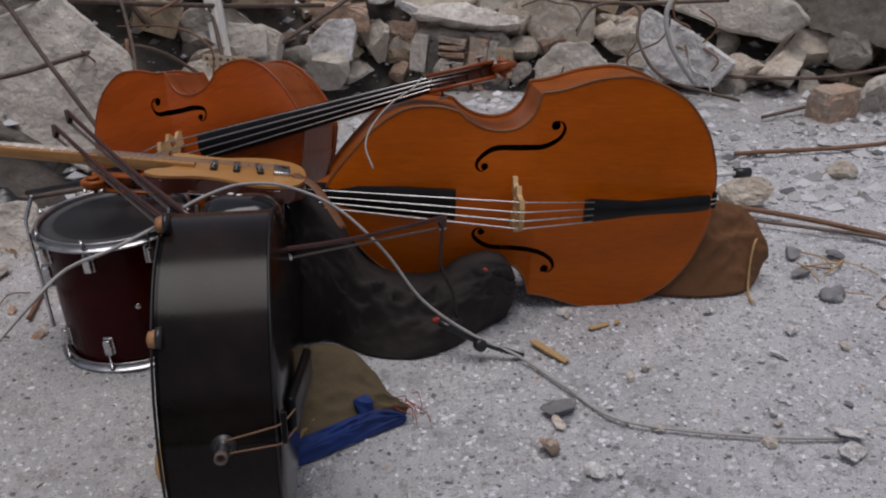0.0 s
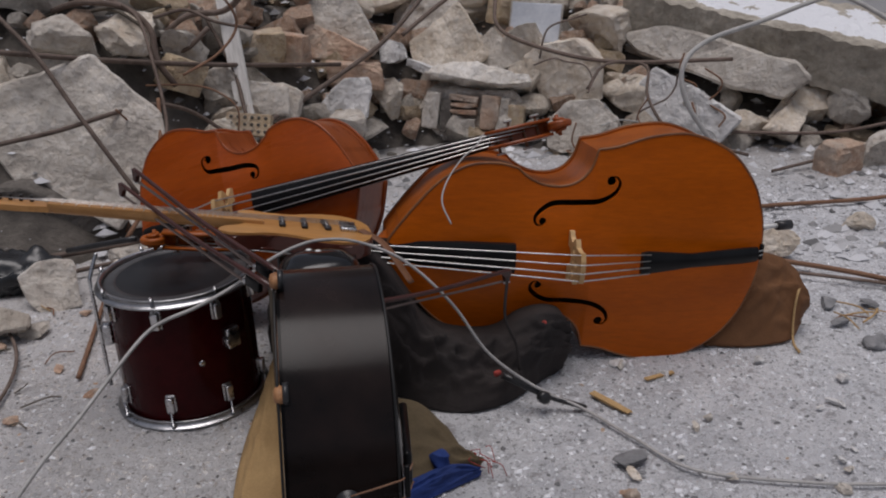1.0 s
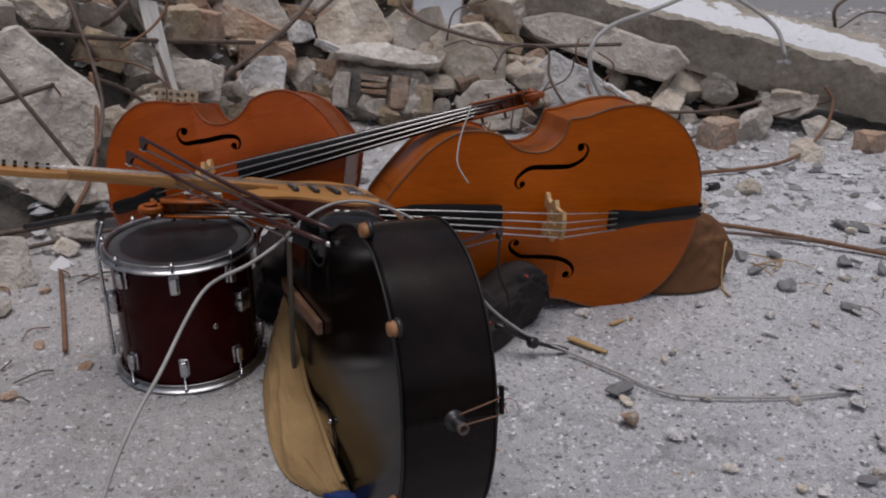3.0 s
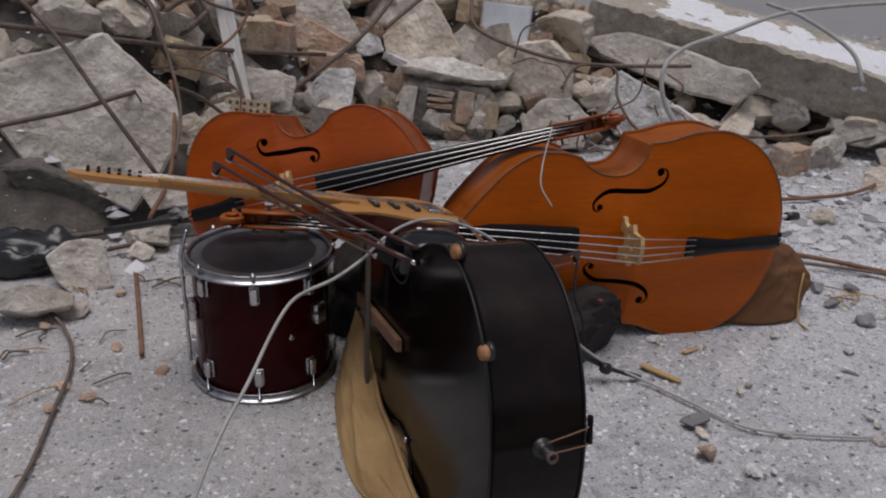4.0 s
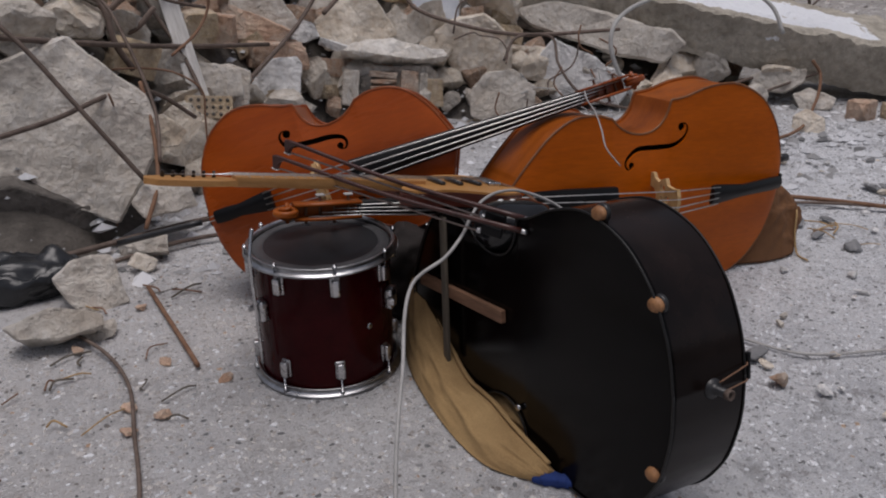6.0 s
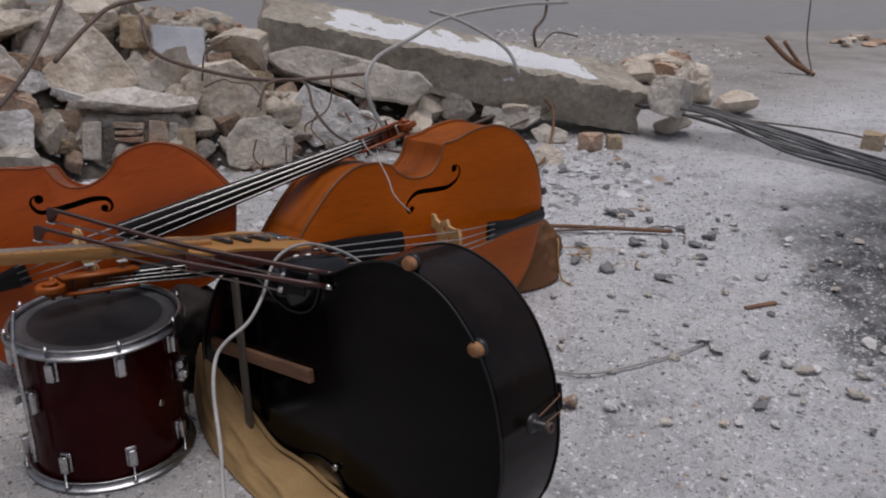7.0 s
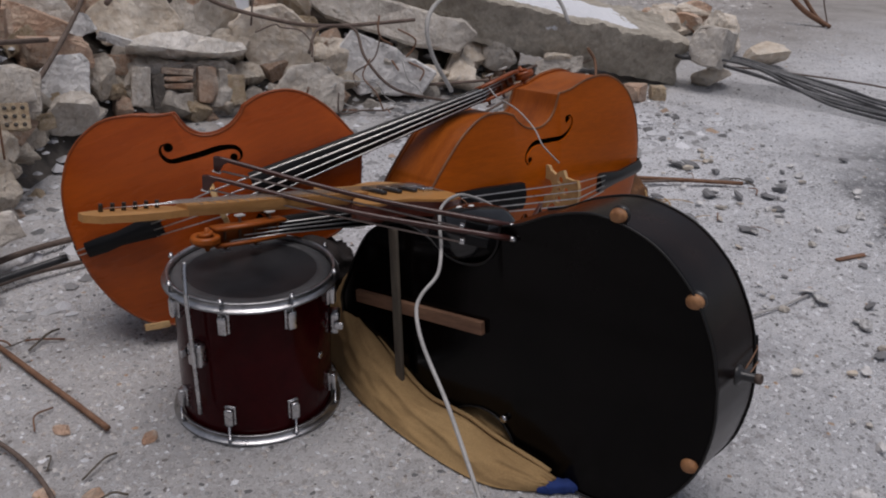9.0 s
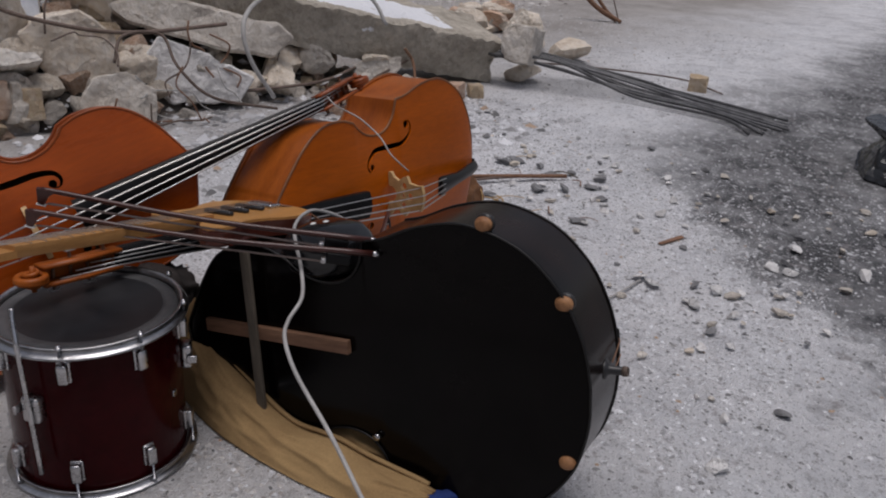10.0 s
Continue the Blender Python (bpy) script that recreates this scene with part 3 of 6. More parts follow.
def wedge_form(outline, depth, seed, back=0.75, rough=0.008):
    """A broken piece with flat faces: its outline in x and z, drawn out in y towards a smaller back."""
    bm = bmesh.new()
    rng = random.Random(seed)
    n = len(outline)
    front = [bm.verts.new((x, -depth / 2 + rng.uniform(0, 0.16) * depth, z)) for x, z in outline]
    lift = 0.12 * depth
    rear = [bm.verts.new((x * back + rng.uniform(-0.01, 0.01), depth / 2 - rng.uniform(0, 0.1) * depth, z * back + lift)) for x, z in outline]
    for k in range(n):
        bm.faces.new((front[k], front[(k + 1) % n], rear[(k + 1) % n], rear[k]))
    bm.faces.new(front[::-1])
    bm.faces.new(rear)
    bmesh.ops.recalc_face_normals(bm, faces=bm.faces[:])
    span = max(max(x for x, z in outline) - min(x for x, z in outline), 0.1)
    bmesh.ops.bevel(bm, geom=bm.edges[:], offset=0.005 + 0.012 * span, segments=1, affect="EDGES", clamp_overlap=True)
    bmesh.ops.triangulate(bm, faces=bm.faces[:])
    for k in range(5):
        long = [e for e in bm.edges if e.calc_length() > max(0.035, span * 0.06)]
        if not long:
            break
        bmesh.ops.subdivide_edges(bm, edges=long, cuts=1)
        bmesh.ops.triangulate(bm, faces=[f for f in bm.faces if len(f.verts) > 3])
    bm.normal_update()
    o = Vector((seed * 3.1, seed * 1.7, 0))
    moves = []
    for v in bm.verts:
        p = v.co
        chip = max(0.0, noise.noise(p * 9 + o) - 0.2)
        moves.append(v.normal * (rough * (1.2 * noise.noise(p * 6 + o) + 0.8 * noise.noise(p * 17 + o) + 0.6 * noise.noise(p * 40 + o)) - 0.03 * chip))
    for v, d in zip(bm.verts, moves):
        v.co += d
    return bm


def wedge(x, y, z, outline, depth, seed, kind, turn, label, back=0.75):
    ob = part("stone", wedge_form(outline, depth, seed, back), kind, None, smooth=False)
    ob.matrix_basis = pose(x, y, z, *turn)
    return tagged(ob, label, "brick" if kind == "brick" else "rock", "rocks of the heap")


# the large flat-faced pieces, which give the heap its shape
wedge(-0.68, 5.23, 0.70, ((-0.18, -0.11), (0.0, -0.17), (0.22, -0.26), (0.29, -0.2), (0.11, 0.12), (0.02, 0.26), (-0.12, 0.17), (-0.29, -0.04)), 0.34, 1, "concrete", (-26, 0, -8), "tilted lump of grey concrete stuck to orange brick", 0.75)
wedge(-0.68, 5.05, 0.58, ((-0.0, -0.11), (0.17, -0.13), (0.23, -0.07), (0.13, -0.02), (-0.05, 0.08), (-0.19, 0.13), (-0.23, -0.09)), 0.25, 2, "brick", (-26, 0, -8), "orange brick face of a tilted masonry lump", 0.75)
wedge(-0.07, 5.64, 0.71, ((-0.21, -0.21), (0.02, -0.22), (0.25, -0.12), (0.15, 0.05), (0.02, 0.22), (-0.1, 0.07), (-0.25, -0.18)), 0.34, 3, "concrete", (-26, 0, -14), "pointed lump of grey concrete in the heap", 0.75)
wedge(0.02, 5.42, 0.53, ((-0.25, -0.11), (-0.19, -0.24), (0.15, -0.24), (0.27, -0.14), (0.17, 0.05), (0.04, 0.24), (-0.06, 0.13), (-0.27, -0.04)), 0.34, 4, "limestone", (-26, 0, -15), "large pointed lump of beige limestone", 0.75)
wedge(0.32, 5.27, 0.48, ((-0.14, -0.11), (0.01, -0.14), (0.16, -0.1), (0.09, 0.01), (-0.06, 0.14), (-0.16, 0.05)), 0.2, 5, "concrete", (-26, 0, -19), "small wedge of grey concrete in the heap", 0.75)
wedge(0.70, 5.02, 0.37, ((-0.2, -0.0), (-0.08, -0.22), (0.07, -0.23), (0.25, -0.13), (0.25, 0.09), (0.07, 0.23), (-0.17, 0.18), (-0.25, 0.11)), 0.4, 6, "limestone", (-5, 0, -23), "large blocky lump of beige limestone", 0.75)
wedge(0.76, 4.66, 0.10, ((-0.2, -0.13), (-0.11, -0.17), (0.19, -0.13), (0.21, 0.05), (0.07, 0.17), (-0.11, 0.15), (-0.21, 0.01)), 0.3, 7, "concrete", (-26, 0, -25), "pale grey lump of concrete at the heap's foot", 0.75)
wedge(-0.64, 4.77, 0.31, ((-0.02, -0.13), (0.14, -0.12), (0.17, 0.07), (0.14, 0.13), (-0.01, 0.11), (-0.17, -0.08)), 0.2, 8, "plaster", (-26, 0, -9), "white plastered lump behind the reddish bass", 0.75)
wedge(-0.36, 5.23, 0.50, ((-0.08, -0.07), (0.01, -0.08), (0.1, -0.04), (0.07, 0.05), (-0.02, 0.08), (-0.1, 0.05)), 0.12, 9, "plaster", (-26, 0, -12), "small white lump of plaster", 0.75)
wedge(-1.03, 4.39, 0.37, ((-0.12, -0.12), (0.18, -0.12), (0.22, 0.06), (0.1, 0.11), (-0.15, 0.12), (-0.22, 0.04)), 0.3, 10, "concrete", (-26, 0, -5), "flat-faced block of grey concrete in the heap", 0.75)
wedge(1.62, 5.00, 0.39, ((-0.46, 0.02), (0.09, -0.15), (0.44, -0.2), (0.58, -0.08), (0.48, 0.02), (-0.3, 0.2), (-0.58, 0.12)), 0.5, 11, "concrete", (-20, 0, -32), "large flat piece of concrete under the fallen slab", 0.75)
wedge(1.38, 4.76, 0.20, ((-0.3, -0.06), (-0.17, -0.21), (0.24, -0.21), (0.34, -0.06), (0.06, 0.09), (-0.21, 0.21), (-0.34, 0.04)), 0.3, 12, "plaster", (-20, 0, -31), "whitish flat lump of plastered masonry", 0.75)
wedge(2.62, 4.35, 0.12, ((-0.18, -0.07), (0.05, -0.09), (0.18, 0.01), (0.17, 0.09), (-0.08, 0.08), (-0.18, 0.02)), 0.2, 13, "concrete", (-26, 0, -43), "grey angular stone under the fallen slab", 0.75)
wedge(2.75, 4.14, 0.03, ((-0.08, -0.08), (0.11, -0.06), (0.14, 0.02), (-0.04, 0.08), (-0.14, 0.02)), 0.16, 14, "concrete", (-26, 0, -46), "grey angular stone under the fallen slab", 0.75)
wedge(2.34, 3.73, 0.01, ((-0.09, -0.05), (-0.03, -0.1), (0.1, -0.05), (0.08, 0.04), (-0.03, 0.1), (-0.1, 0.04)), 0.12, 15, "limestone", (-26, 0, -46), "pale rounded stone beside the amber bass", 0.75)
wedge(-1.71, 3.53, 0.41, ((-0.04, 0.35), (-0.36, 0.26), (-0.38, 0.06), (-0.25, -0.16), (0.15, -0.39), (0.28, -0.22), (0.38, -0.07), (0.37, 0.12), (0.10, 0.39)), 0.22, 16, "concrete", (-24, 0, 8), "large flat piece of broken concrete leaning on the heap", 0.9)
# the shade under the leaning piece is put into this lump's dark colour
wedge(-1.80, 3.36, 0.20, ((-0.15, -0.01), (0.13, -0.14), (0.23, -0.05), (-0.08, 0.14), (-0.23, 0.14)), 0.16, 17, "shade_concrete", (10, 0, 10), "lump of concrete coloured dark as a shaded underside", 0.75)
wedge(-1.81, 3.82, 0.71, ((-0.05, -0.04), (0.07, -0.11), (0.11, 0.0), (0.1, 0.08), (-0.04, 0.11), (-0.11, 0.04)), 0.2, 18, "concrete", (-26, 0, 9), "grey angular lump of concrete above the leaning piece", 0.75)
wedge(-1.64, 2.84, 0.04, ((-0.07, -0.06), (-0.01, -0.11), (0.12, -0.08), (0.09, 0.11), (-0.04, 0.11), (-0.12, 0.06)), 0.12, 19, "concrete", (-35, 0, 9), "pale flat lump of concrete lying on the dust", 0.75)
wedge(-1.74, 2.55, 0.05, ((-0.11, -0.03), (0.01, -0.06), (0.14, -0.05), (0.15, 0.0), (0.01, 0.06), (-0.15, 0.03)), 0.14, 20, "concrete", (-50, 0, 12), "flat grey lump of concrete lying on the dust", 0.75)
wedge(-1.35, 3.32, 0.17, ((-0.09, -0.07), (0.13, -0.05), (0.1, 0.05), (-0.07, 0.07), (-0.13, 0.0)), 0.2, 21, "concrete", (-26, 0, 3), "pale lump of concrete beside the reddish bass", 0.75)
wedge(-1.29, 3.75, 0.34, ((-0.09, -0.08), (0.04, -0.08), (0.09, -0.02), (-0.01, 0.08), (-0.09, 0.05)), 0.15, 22, "limestone", (-26, 0, 2), "pale stone beside the leaning piece", 0.75)
wedge(-1.03, 4.27, 0.43, ((-0.11, -0.1), (0.15, -0.09), (0.15, 0.06), (-0.05, 0.1), (-0.15, 0.03)), 0.2, 23, "concrete", (-26, 0, -2), "flat-faced grey lump behind the reddish bass", 0.75)
# the concrete lumps beside the drum's side of the heap
stone(-1.46, 3.05, 0.03, 0.11, 0.09, 0.07, 14, "limestone")
stone(-1.60, 2.56, 0.015, 0.12, 0.08, 0.05, 16, "concrete", (0, 0, 30))
stone(-1.42, 3.20, 0.04, 0.2, 0.2, 0.10, 18, "concrete", (0, 5, 60))
stone(-1.78, 3.80, 0.84, 0.36, 0.3, 0.22, 20, "concrete", (0, 15, 60))
stone(-1.57, 4.00, 0.82, 0.28, 0.25, 0.22, 47, "limestone", (0, -15, 20))
stone(-1.39, 4.22, 0.74, 0.24, 0.22, 0.20, 48, "concrete", (10, 25, 0))
stone(-1.39, 4.10, 0.62, 0.20, 0.14, 0.16, 49, "yellow_brick", (0, 25, 30), block=True)
# the middle of the heap
stone(-1.05, 4.64, 0.66, 0.20, 0.14, 0.17, 521, "yellow_brick", (5, 0, 15), block=True)
stone(-0.93, 4.74, 0.63, 0.19, 0.14, 0.17, 522, "brick", (0, 8, -20), block=True)
stone(-0.17, 5.12, 0.42, 0.24, 0.05, 0.05, 546, "plaster", (0, 20, -15), "white splinter of plaster board", block=True)
stone(-0.66, 4.55, 0.20, 0.28, 0.2, 0.22, 527, "concrete", (0, 0, 30))
stone(-0.60, 4.90, 0.44, 0.32, 0.22, 0.15, 528, "brick", (0, 5, 10), block=True)
stone(-1.21, 4.25, 0.52, 0.24, 0.22, 0.24, 529, "concrete", (10, 0, 50))
stone(-0.40, 4.88, 0.30, 0.20, 0.18, 0.26, 530, "limestone", (0, 20, 10))
stone(0.45, 5.20, 0.52, 0.28, 0.24, 0.32, 531, "concrete", (0, 22, 10))
stone(0.38, 5.48, 0.72, 0.22, 0.16, 0.20, 532, "yellow_brick", (0, 10, 30), block=True)
stone(0.16, 5.68, 0.82, 0.38, 0.3, 0.24, 533, "limestone", (0, 8, 10))
stone(-0.38, 5.55, 0.80, 0.38, 0.3, 0.26, 534, "limestone", (12, -18, 10))
stone(1.99, 4.72, 0.19, 0.38, 0.3, 0.26, 536, "limestone", (0, 10, 20))
stone(0.98, 5.24, 0.60, 0.40, 0.36, 0.30, 43, "limestone", (0, 0, 40))
stone(1.25, 5.30, 0.55, 0.40, 0.3, 0.3, 537, "concrete", (0, 20, 0))
# the foot of the heap, towards the slab's low end
stone(1.88, 4.58, 0.13, 0.34, 0.3, 0.24, 51, "limestone", (0, 0, 30))
stone(1.96, 4.06, 0.07, 0.20, 0.16, 0.16, 54, "brick", (0, 0, 25), "broken hollow brick on the ground", block=True)
stone(2.26, 4.16, 0.08, 0.26, 0.22, 0.22, 55, "concrete", (10, 0, 60))
stone(2.30, 4.62, 0.2, 0.3, 0.3, 0.25, 57, "concrete", (0, 30, 10))
stone(2.80, 3.80, 0.05, 0.14, 0.12, 0.12, 58, "brick", (0, 0, 15), "broken orange brick on the ground", block=True)
stone(2.98, 3.74, 0.04, 0.11, 0.10, 0.09, 59, "yellow_brick", (0, 0, 50), "small broken yellow brick on the ground", block=True)
stone(2.66, 4.36, 0.18, 0.34, 0.2, 0.12, 60, "limestone", (0, 5, 0))
stone(3.72, 3.80, 0.06, 0.34, 0.3, 0.2, 561, "limestone", (0, 0, 70))
stone(3.53, 3.72, 0.31, 0.25, 0.24, 0.27, 61, "concrete", (4, 14, 10), "grey concrete lump against the end of the slab", block=True)
stone(5.05, 4.62, 0.15, 0.60, 0.42, 0.42, 62, "limestone", (0, 0, 30))
stone(4.80, 4.02, 0.08, 0.46, 0.34, 0.24, 63, "limestone", (0, 12, 60))
stone(4.60, 2.72, 0.05, 0.17, 0.14, 0.12, 64, "yellow_brick", (0, 0, 20), "dusty yellow brick lying on the asphalt", block=True)
stone(1.66, 3.22, 0.03, 0.13, 0.11, 0.09, 65, "limestone", (0, 0, 10))
stone(1.16, 2.98, 0.05, 0.20, 0.14, 0.14, 66, "limestone", (0, 6, 25), "pale beige stone behind the amber bass")
# three glossy black lumps stand in for a dark object of unknown kind
stone(3.30, 1.12, 0.10, 0.62, 0.30, 0.26, 67, "dark_sheet", (0, -6, 25), "glossy black lump on the asphalt, in place of an unidentified object")
stone(3.36, 1.16, 0.25, 0.52, 0.16, 0.10, 68, "dark_sheet", (0, -8, 28), "glossy black lump on the asphalt, in place of an unidentified object")
stone(3.05, 0.95, 0.08, 0.36, 0.24, 0.22, 69, "dark_sheet", (0, 0, 50), "glossy black lump on the asphalt, in place of an unidentified object")
for k in range(26):
    r = random.Random(700 + k)
    a, u = r.uniform(0, 6.28), r.uniform(0, 1) ** 0.6
    stone(15.0 + 1.3 * u * math.cos(a), 5.6 + 1.0 * u * math.sin(a), 0.05 + 0.32 * (1 - u), r.uniform(0.2, 0.45), 0.3, r.uniform(0.14, 0.3), 700 + k, r.choice(("shale", "limestone", "brick", "shale")), (0, r.uniform(-25, 25), r.uniform(0, 90)), "broken stone of a small heap on the road")
for k in range(12):
    r = random.Random(730 + k)
    stone(11.4 + r.uniform(-0.8, 0.9), 6.2 + r.uniform(-0.35, 0.35), 0.03, r.uniform(0.12, 0.3), 0.18, r.uniform(0.05, 0.12), 730 + k, r.choice(("brick", "limestone")), (0, 0, r.uniform(0, 90)), "flat brown stone strewn on the road")
for k in range(16):
    r = random.Random(790 + k)
    stone(5.3 + r.uniform(-0.5, 1.4), 5.4 + r.uniform(-0.7, 0.7), r.uniform(0.04, 0.22), r.uniform(0.2, 0.45), 0.3, r.uniform(0.12, 0.26), 790 + k, r.choice(("limestone", "limestone", "concrete", "brick")), (0, r.uniform(-20, 20), r.uniform(0, 180)), "pale stone of the low rubble past the slab")
for k in range(14):
    r = random.Random(760 + k)
    stone(4.0 + r.uniform(-0.5, 1.5), 5.4 + r.uniform(-0.6, 0.8), r.uniform(0.02, 0.16), r.uniform(0.14, 0.34), 0.2, r.uniform(0.1, 0.22), 760 + k, r.choice(("limestone", "concrete", "brick")), (0, r.uniform(-20, 20), r.uniform(0, 180)))


# a chunk of brickwork: hollow bricks in mortar under a slab of white plaster
chunk = thing("brickwork_chunk", "chunk of hollow brick wall with mortar under a white plaster crust", "masonry", pose(0.14, 5.05, 0.16, -8, 3, -16))
part("mortar", wedge_form(((-0.30, -0.20), (0.30, -0.20), (0.33, 0.02), (0.27, 0.13), (-0.28, 0.13), (-0.34, 0.0)), 0.30, 90, 0.85, 0.02), "concrete", chunk, smooth=False)
part("plaster_crust", wedge_form(((-0.34, -0.04), (-0.10, -0.055), (0.16, -0.06), (0.35, -0.03), (0.33, 0.03), (0.10, 0.07), (-0.16, 0.07)), 0.40, 91, 0.85, 0.016), "crust", chunk, "cracked white plaster crust", smooth=False, m=pose(0, -0.02, 0.165, -26, 2, 0))
part("plaster_crust", wedge_form(((-0.13, -0.03), (0.12, -0.04), (0.15, 0.02), (-0.05, 0.045)), 0.20, 92, 0.8, 0.012), "crust", chunk, "cracked white plaster crust", smooth=False, m=pose(-0.02, -0.02, 0.225, -10, -6, 10))
# the one dark block among the bricks takes the place of a shaded slot
for k, (bx, bz, bw, bh, kind) in enumerate(((-0.25, 0.0, 0.10, 0.22, "concrete"), (-0.155, -0.03, 0.07, 0.20, "shade_concrete"), (-0.05, 0.085, 0.17, 0.034, "brick"), (-0.05, 0.043, 0.16, 0.030, "brick"), (-0.05, 0.003, 0.16, 0.030, "brick"), (0.115, 0.01, 0.11, 0.20, "brick"), (0.20, 0.0, 0.05, 0.20, "concrete"), (0.275, -0.02, 0.10, 0.17, "yellow_brick"), (-0.05, -0.09, 0.16, 0.10, "concrete"))):
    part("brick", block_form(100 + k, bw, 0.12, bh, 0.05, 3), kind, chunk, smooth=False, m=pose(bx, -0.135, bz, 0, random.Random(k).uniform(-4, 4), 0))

# the tile of dusty mirror glass standing in the heap
tile = thing("mirror_tile", "square tile of dusty mirror glass stuck in the rubble", "tile", pose(0.53, 5.26, 0.655, 72, 4, -14))
part("tile_face", box(0.31, 0.24, 0.02, 0.006), "glassy", tile, smooth=False)
part("tile_edge", box(0.33, 0.26, 0.016, 0.004, m=pose(0, 0, -0.012)), "concrete", tile, smooth=False)

# hollow perforated brick lying behind the reddish bass
hollow = thing("hollow_brick", "perforated hollow brick lying among the rubble", "brick", pose(-1.075, 4.06, 0.36, 70, 6, 0))
part("brick_body", box(0.22, 0.11, 0.09, 0.006), "yellow_brick", hollow, smooth=False)
# dark discs set on the face stand in for the holes and their shade
for i in range(6):
    for j in range(3):
        part("perforation", lathe(((0.009, 0), (0.009, 0.004)), 8), "hollow_dark", hollow, m=pose(-0.085 + 0.034 * i, -0.034 + 0.034 * j, 0.043))

# many more pieces over the face of the heap
rng = random.Random(4)
forms = {}
for k in range(14):
    for kind in ("limestone", "concrete", "brick", "yellow_brick"):
        s = 200 + k
        bm = block_form(s, 1.0, 0.62, 0.5, 0.08, 2) if "brick" in kind else stone_form(s, 1, 0.85, 0.75, 7, 0.04, 3)
        me = bpy.data.meshes.new(kind + "_piece")
        bmesh.ops.recalc_face_normals(bm, faces=bm.faces[:])
        bm.to_mesh(me)
        bm.free()
        me.materials.append(MAT[kind])
        forms[kind, k] = me
WORDS = {"limestone": ("rock", "small beige stone among the rubble", "small stones of the heap"), "concrete": ("rock", "small grey lump of concrete in the rubble", "small stones of the heap"),
         "brick": ("brick", "piece of orange brick in the rubble", "brick pieces of the heap"), "yellow_brick": ("brick", "piece of yellow brick in the rubble", "brick pieces of the heap")}
for k in range(420):
    x = rng.uniform(-1.25, 3.1) if k < 230 else rng.uniform(-1.6, 1.6)
    if k < 45:
        x = rng.uniform(-3.0, -1.3)
    toe = float(np.interp(x, TOE_X, TOE_Y))
    y = toe + abs(rng.gauss(0, 0.75)) + (0.0 if k % 5 else -0.12)
    if k >= 290:
        y = toe + rng.uniform(0.15, 1.9)
    if x < -1.25:
        y = max(y, toe + 0.9 + 0.8 * rng.random())
    if y > 6.6:
        continue
    if -1.1 < x < 1.5 and y < toe + 1.1 and k % 5 in (1, 3):
        continue
    z = heap_height(x, y)
    kind = rng.choice(("limestone", "concrete", "limestone", "brick", "brick", "yellow_brick", "concrete"))
    size = rng.uniform(0.12, 0.34) if "brick" not in kind else rng.uniform(0.13, 0.26)
    if k >= 290:
        size *= 1.25
    if k % 5 == 0 or y < toe + 0.15:
        size *= 0.6
    word = WORDS[kind]
    ob = new("brick_piece" if "brick" in kind else "stone_piece", forms[kind, rng.randrange(14)])
    ob.matrix_basis = pose(x, y, z - 0.08, rng.uniform(-40, 40), rng.uniform(-40, 40), rng.uniform(0, 360)) @ Matrix.Diagonal((size, size, size, 1))
    tagged(ob, word[1], word[0], word[2])

# the fallen slab
LOW, HIGH = Vector((3.47, 3.86, 0.31)), Vector((1.06, 5.16, 0.83))
RUN = (LOW - HIGH).normalized()
SLAB = axes(RUN, None, RUN.cross(Vector((0.46, 0.86, 0.20))), HIGH)
slab = thing("fallen_slab", "long fallen concrete slab with flaking white paint on top", "concrete slab", SLAB)
LENGTH = (LOW - HIGH).length
bm = bmesh.new()
bmesh.ops.create_cube(bm, size=1)
bmesh.ops.subdivide_edges(bm, edges=[e for e in bm.edges if abs((e.verts[0].co - e.verts[1].co).x) > 0.5], cuts=130)
bmesh.ops.subdivide_edges(bm, edges=[e for e in bm.edges if abs((e.verts[0].co - e.verts[1].co).x) < 0.1], cuts=11, use_grid_fill=True)
for v in bm.verts:
    p = Vector(((v.co.x + 0.5) * LENGTH, (v.co.y + 0.5) * 0.62, (v.co.z - 0.5) * (0.30 + 0.05 * v.co.x)))
    edge = (abs(v.co.y) > 0.49) + (abs(v.co.z) > 0.49) + (abs(v.co.x) > 0.49)
    a = 0.012 if edge < 2 else 0.022
    p += a * Vector((noise.noise(p * 5), noise.noise(p * 5 + Vector((9, 0, 0))), noise.noise(p * 5 + Vector((0, 9, 0))) - (0.4 if edge > 1 else 0)))
    p += 0.016 * Vector((0, noise.noise(p * 17), noise.noise(p * 19 + Vector((0, 7, 0))))) * (1 if edge > 1 else 0.5)
    if abs(v.co.x) > 0.49:
        p.x += 0.07 * noise.noise(Vector((p.y * 5, p.z * 7, v.co.x * 9)))
    v.co = p
part("slab_body", bm, "painted_slab", slab, smooth=False)


# ---- bars and cables in the rubble ----
def bar(name, points, r, kind, label, category="rebar", group="reinforcing bars"):
    t = thing(name, label, category, group=group)
    part("rod", tube(points, r, 8, 7), kind, t)
    return t


RUSTY = "bent rusty reinforcing bar sticking out of the rubble"
bar("rebar", ((-2.4, 3.2, 0.94), (-1.95, 3.45, 0.85), (-1.58, 3.7, 0.76), (-1.19, 4.2, 0.64), (-0.66, 4.74, 0.53)), 0.012, "rebar", RUSTY)
bar("rebar", ((-2.3, 2.9, 0.48), (-1.9, 3.1, 0.54), (-1.69, 3.3, 0.55), (-1.5, 3.55, 0.57), (-1.39, 3.73, 0.55), (-1.28, 3.84, 0.48), (-1.15, 3.9, 0.36)), 0.010, "rebar", RUSTY)
